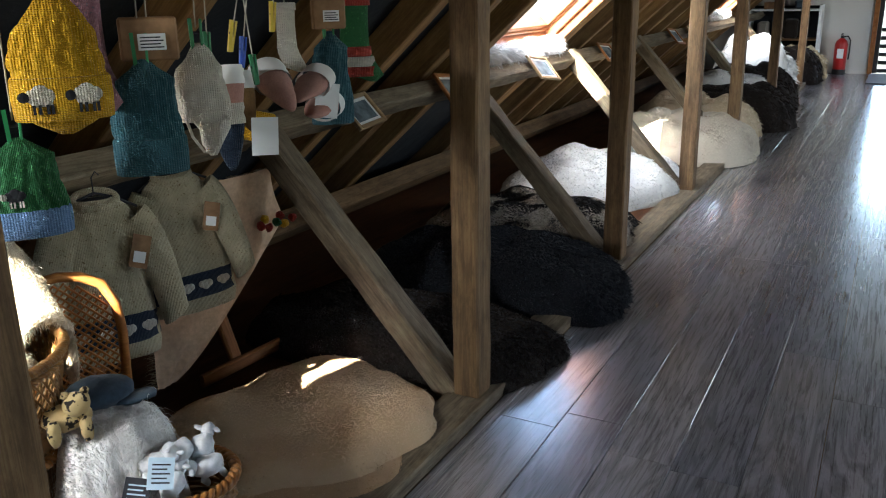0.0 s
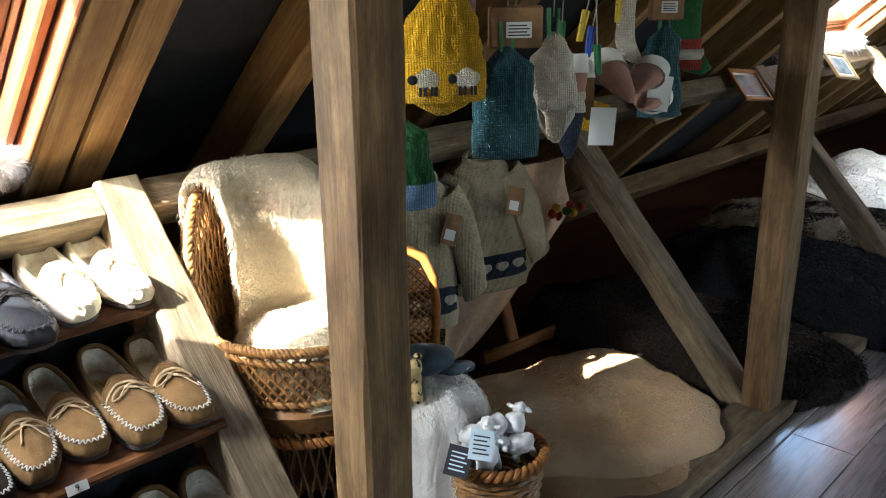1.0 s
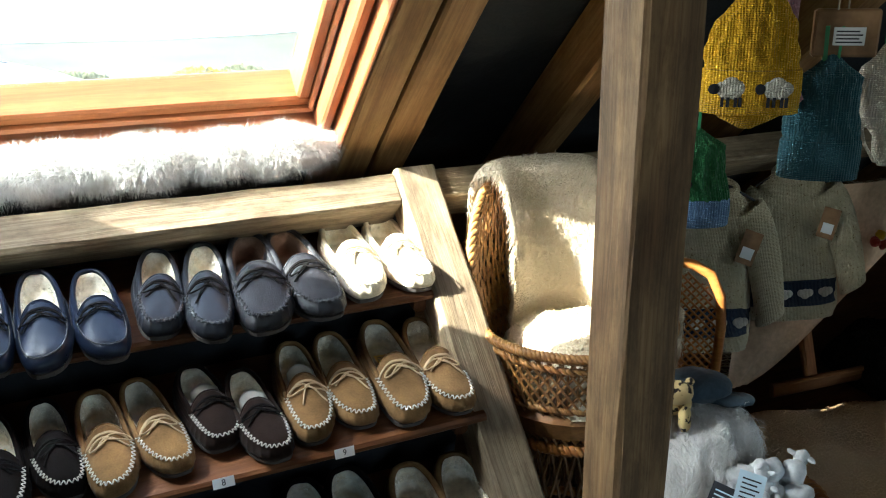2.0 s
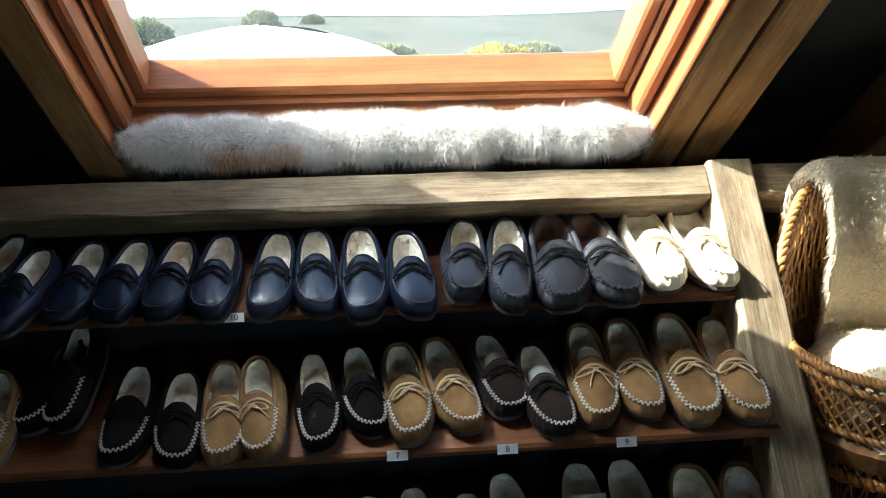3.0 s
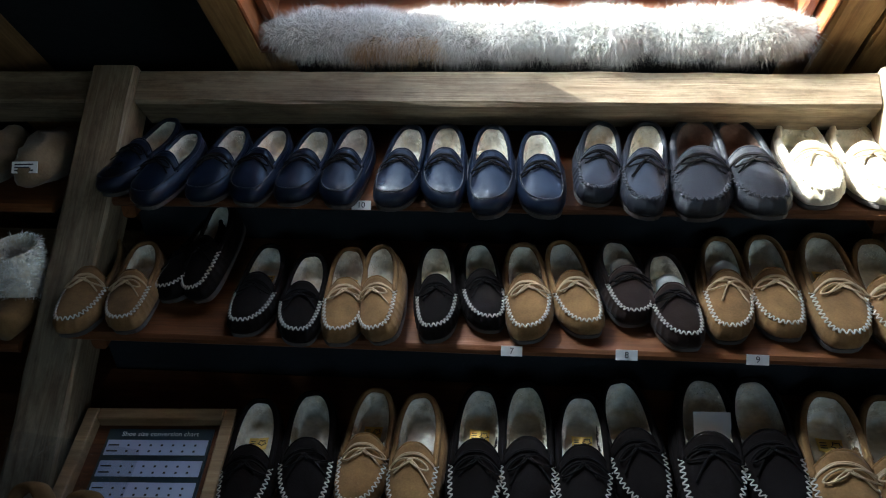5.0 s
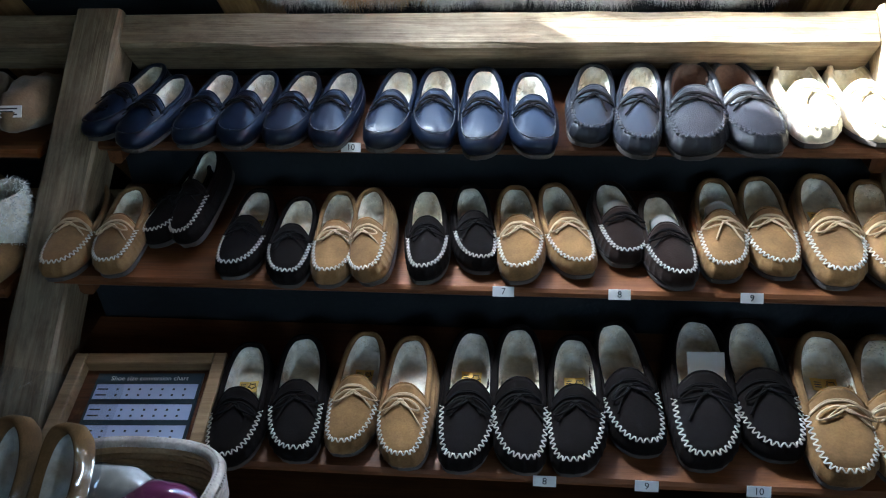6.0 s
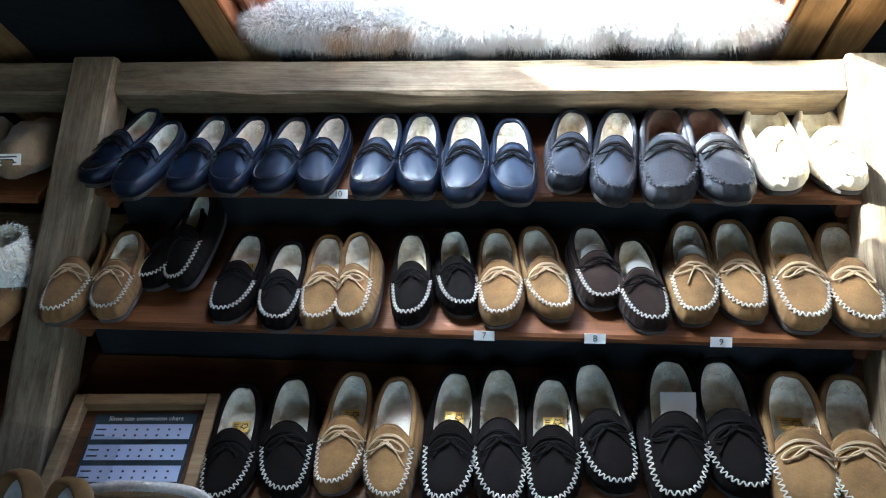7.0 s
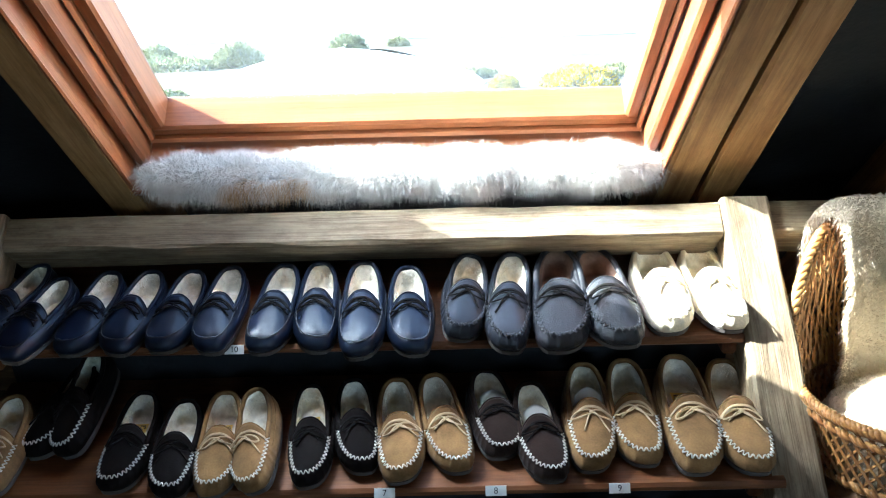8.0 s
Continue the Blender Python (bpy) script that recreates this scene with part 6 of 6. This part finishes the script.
# ---- the aisle's far end ----
RED = material("red_enamel", (0.42, 0.012, 0.01), 0.28)
BLACKPLASTIC = material("black_plastic", (0.015, 0.015, 0.016), 0.45)
ext = thing("fire_extinguisher", pose(14.24, 0.80, 0.0, 0, 0, -90), "red fire extinguisher standing by the end wall", "fire extinguisher")
bm = bmesh.new()
loft(bm, [((0, 0, z), r, r) for z, r in ((0.03, 0.085), (0.05, 0.09), (0.44, 0.09), (0.49, 0.075), (0.52, 0.04), (0.53, 0.03))], 28)
part("cylinder", bm, RED, ext, smooth=True)
bm = bmesh.new()
loft(bm, [((0, 0, z), r, r) for z, r in ((0.0, 0.093), (0.0, 0.095), (0.07, 0.095), (0.075, 0.09))], 28)
part("foot_ring", bm, BLACKPLASTIC, ext)
bm = bmesh.new()
loft(bm, [((0, 0, z), r, r) for z, r in ((0.53, 0.024), (0.57, 0.022))], 16)
box(bm, -0.015, 0.015, -0.10, 0.03, 0.585, 0.6, 0.004)
box(bm, -0.013, 0.013, -0.08, 0.02, 0.56, 0.572, 0.004)
tube(bm, [(0.02, 0, 0.55), (0.08, 0, 0.56), (0.115, 0, 0.50), (0.118, 0, 0.35), (0.11, 0, 0.22)], 0.011, 8)
part("valve_and_hose", bm, BLACKPLASTIC, ext)
part("label", boxed(-0.045, 0.045, -0.094, -0.088, 0.24, 0.38, 0), PAPER, ext, "white instruction label")

unit = thing("shelf_unit", pose(14.18, 1.62, 0.0), "white-framed shelf unit with dark goods against the end wall", "shelf unit")
for y in (-0.50, 0.50):
    part("upright", boxed(-0.2, 0.2, y - 0.02, y + 0.02, 0, 1.02, 0.003), PAPER, unit)
for z in (0.05, 0.5, 0.93):
    part("shelf_board", boxed(-0.2, 0.2, -0.479, 0.479, z, z + 0.03, 0.003), PAPER if z > 0.9 else TIMBER, unit)
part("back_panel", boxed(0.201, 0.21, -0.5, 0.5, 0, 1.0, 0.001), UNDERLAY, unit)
for k, (y, z, w, h, mat) in enumerate(((0.3, 0.531, 0.16, 0.24, GREY_FUR), (-0.1, 0.531, 0.2, 0.28, BROWN_FUR), (0.2, 0.961, 0.2, 0.10, CARD), (-0.2, 0.961, 0.14, 0.14, DENIM), (0.0, 0.081, 0.3, 0.3, BROWN_FUR))):
    g_ = part("folded_fleece" if k != 2 else "cardboard_box", boxed(-0.15, 0.15, -w / 2, w / 2, 0, h, 0.03 if k != 2 else 0.002), mat)
    g_.matrix_world = pose(14.15, 1.62 + y, z)
    tagged(g_, ("grey folded fleece on a shelf", "dark folded fleece on a shelf", "brown cardboard box on top of the shelf unit", "blue folded cloth on top of the shelf unit", "dark folded fleece on the bottom shelf")[k], "fleece" if k != 2 else "box", "goods on the end shelves")

for y in (0.385, -0.585):
    tagged(part("door_jamb", boxed(X1 - 0.03, X1 + 0.14, y - 0.034, y + 0.034, 0, 2.049, 0.004), EASEL), "orange pine door jamb at the aisle's end", "trim", kind="structure")
tagged(part("door_head", boxed(X1 - 0.03, X1 + 0.14, -0.55, 0.35, 1.98, 2.048, 0.004), EASEL), "orange pine door head at the aisle's end", "trim", kind="structure")
door = thing("door_1", pose(X1 + 0.06, -0.10, 0.0), "dark slatted door with bright daylight between its rails", "door", kind="structure")
for y in (-0.42, 0.42):
    part("stile", boxed(-0.02, 0.02, y - 0.03, y + 0.03, 0.01, 1.97, 0.003), BLACKPLASTIC, door)
for z in (0.02, 0.14, 0.26, 0.38, 0.50, 0.62, 1.92):
    part("rail", boxed(-0.018, 0.018, -0.388, 0.388, z, z + 0.055, 0.003), BLACKPLASTIC, door)
part("pane", boxed(-0.003, 0.003, -0.388, 0.388, 0.01, 1.97, 0), GLASS, door).visible_shadow = False
mat_ = part("door_mat", boxed(12.9, 14.3, -0.55, 0.38, 0.003, 0.016, 0.004), cloth("dark_mat", (0.03, 0.032, 0.036), 150, 0.3))
tagged(mat_, "dark ribbed door mat at the aisle's end", "door mat")

# ---- outdoors ----
def land_material():
    m = material("spring_pasture", (0.1, 0.1, 0.05), 0.95)
    t, n, l, b = nodes_of(m)
    big = noise_node(m, 0.05, (1, 1, 1), 5, shift=False)
    mid = noise_node(m, 0.9, (0.3, 1, 1), 4, shift=False)
    c = ramp(m, big, [(0.35, (0.028, 0.033, 0.014)), (0.5, (0.055, 0.05, 0.028)), (0.65, (0.03, 0.038, 0.014))])
    c = mixed(m, c, ramp(m, mid, [(0.35, (0.6, 0.58, 0.55)), (0.65, (1.1, 1.1, 1.05))]), 0.8, "MULTIPLY")
    l.new(c, b.inputs["Base Color"])
    return m


GROUND_Z = -3.2
LAND = land_material()
bm = bmesh.new()
sheet(bm, lambda u, v: Vector((-900 + 1800 * u, -900 + 2900 * v, GROUND_Z)), 20, 20)
tagged(part("ground", bm, LAND), "pale spring pasture stretching to the shore", "ground", kind="structure")
WATER = material("water", (0.05, 0.11, 0.16), 0.12)
bump(WATER, noise_node(WATER, 0.5, (1, 3, 1), 3, shift=False), 0.3, 0.3)
bm = bmesh.new()
sheet(bm, lambda u, v: Vector((-700 + 1400 * u, 74 + 26 * smooth_step((u - 0.5) * 14) + 5 * noise.noise(Vector((u * 60, 0, 0))) * (1 - v) + 700 * v, GROUND_Z + 0.05)), 160, 4)
tagged(part("water", bm, WATER), "pale blue sea inlet beyond the fields", "water", kind="structure")


def ridge(u, v):
    x = -900 + 1800 * u
    return Vector((x, 780 + 500 * v, GROUND_Z + (30 + 26 * noise.noise(Vector((x * 0.006, 0, 7)))) * math.sin(math.pi * min(1, v * 1.2)) ** 0.7))


bm = bmesh.new()
sheet(bm, ridge, 60, 8)
tagged(part("backdrop", bm, LAND, smooth=True), "low blue-green hills across the water", "hill", kind="structure")

GORSE = [fur_material("gorse_flowers", (0.50, 0.33, 0.01), (0.75, 0.55, 0.02)), fur_material("gorse_green", (0.16, 0.17, 0.08), (0.30, 0.30, 0.16))]


def bush(x, y, w, h, flowers, label, category, seed):
    ob = thing("bush", pose(x, y, GROUND_Z), label, category, "bushes outdoors")

    def dome_(u, v):
        a = 2 * math.pi * u
        k = 1 + 0.35 * noise.noise(Vector((math.cos(a) * 2, math.sin(a) * 2 + v * 2, seed)))
        return Vector((w / 2 * k * math.cos(a) * math.cos(v * 1.5), w / 3 * k * math.sin(a) * math.cos(v * 1.5), h * k * math.sin(v * 1.5)))
    part("twigs", blades(dome_, 24, 10, 2600, 0.38 * h, 0.035, (0, 0, 0.4), 0.7, seed), GORSE[1], ob)
    if flowers:
        part("flowers", blades(dome_, 24, 10, 2600, 0.32 * h, 0.04, (0, 0, 0.5), 0.7, seed + 50), GORSE[0], ob)


for x, y, w, h, fl, seed in ((2.6, 38, 1.2, 0.45, True, 1), (5.9, 38, 3.2, 0.75, True, 2), (11.2, 39, 1.4, 0.4, True, 3), (13.2, 39, 1.0, 0.4, True, 4), (8.6, 42, 2.4, 0.5, False, 5), (1.0, 43, 3.0, 0.5, False, 6), (-11.0, 33, 2.2, 0.7, False, 7), (-12.5, 52, 3.0, 1.2, False, 8), (-16.0, 51, 5.5, 0.6, False, 9), (-18.0, 54, 2.5, 1.0, False, 10), (-7.0, 62, 2.5, 1.0, False, 11), (-3.6, 66, 1.6, 0.6, False, 12)):
    bush(x, y, w, h, fl, "yellow-flowering gorse bush in the pasture" if fl else "green scrub bush in the pasture", "bush", seed)
SHEETING = material("white_sheeting", (0.80, 0.80, 0.78), 0.5)
bump(SHEETING, noise_node(SHEETING, 1.2), 0.3, 0.05)
heap = thing("covered_heap", pose(-4.7, 40.5, GROUND_Z - 0.02), "low broad heap under white sheeting in the field", "heap")
bm = bmesh.new()
sheet(bm, lambda u, v: Vector((6.6 * (1 - 0.45 * v ** 2) * math.cos(2 * math.pi * u) * (1 - v) ** 0.35, 3.2 * math.sin(2 * math.pi * u) * (1 - v) ** 0.35, 1.75 * v ** 0.8 * (1 + 0.1 * noise.noise(Vector((u * 8, v * 3, 1)))))), 48, 14)
part("sheeting", bm, SHEETING, heap, smooth=True)
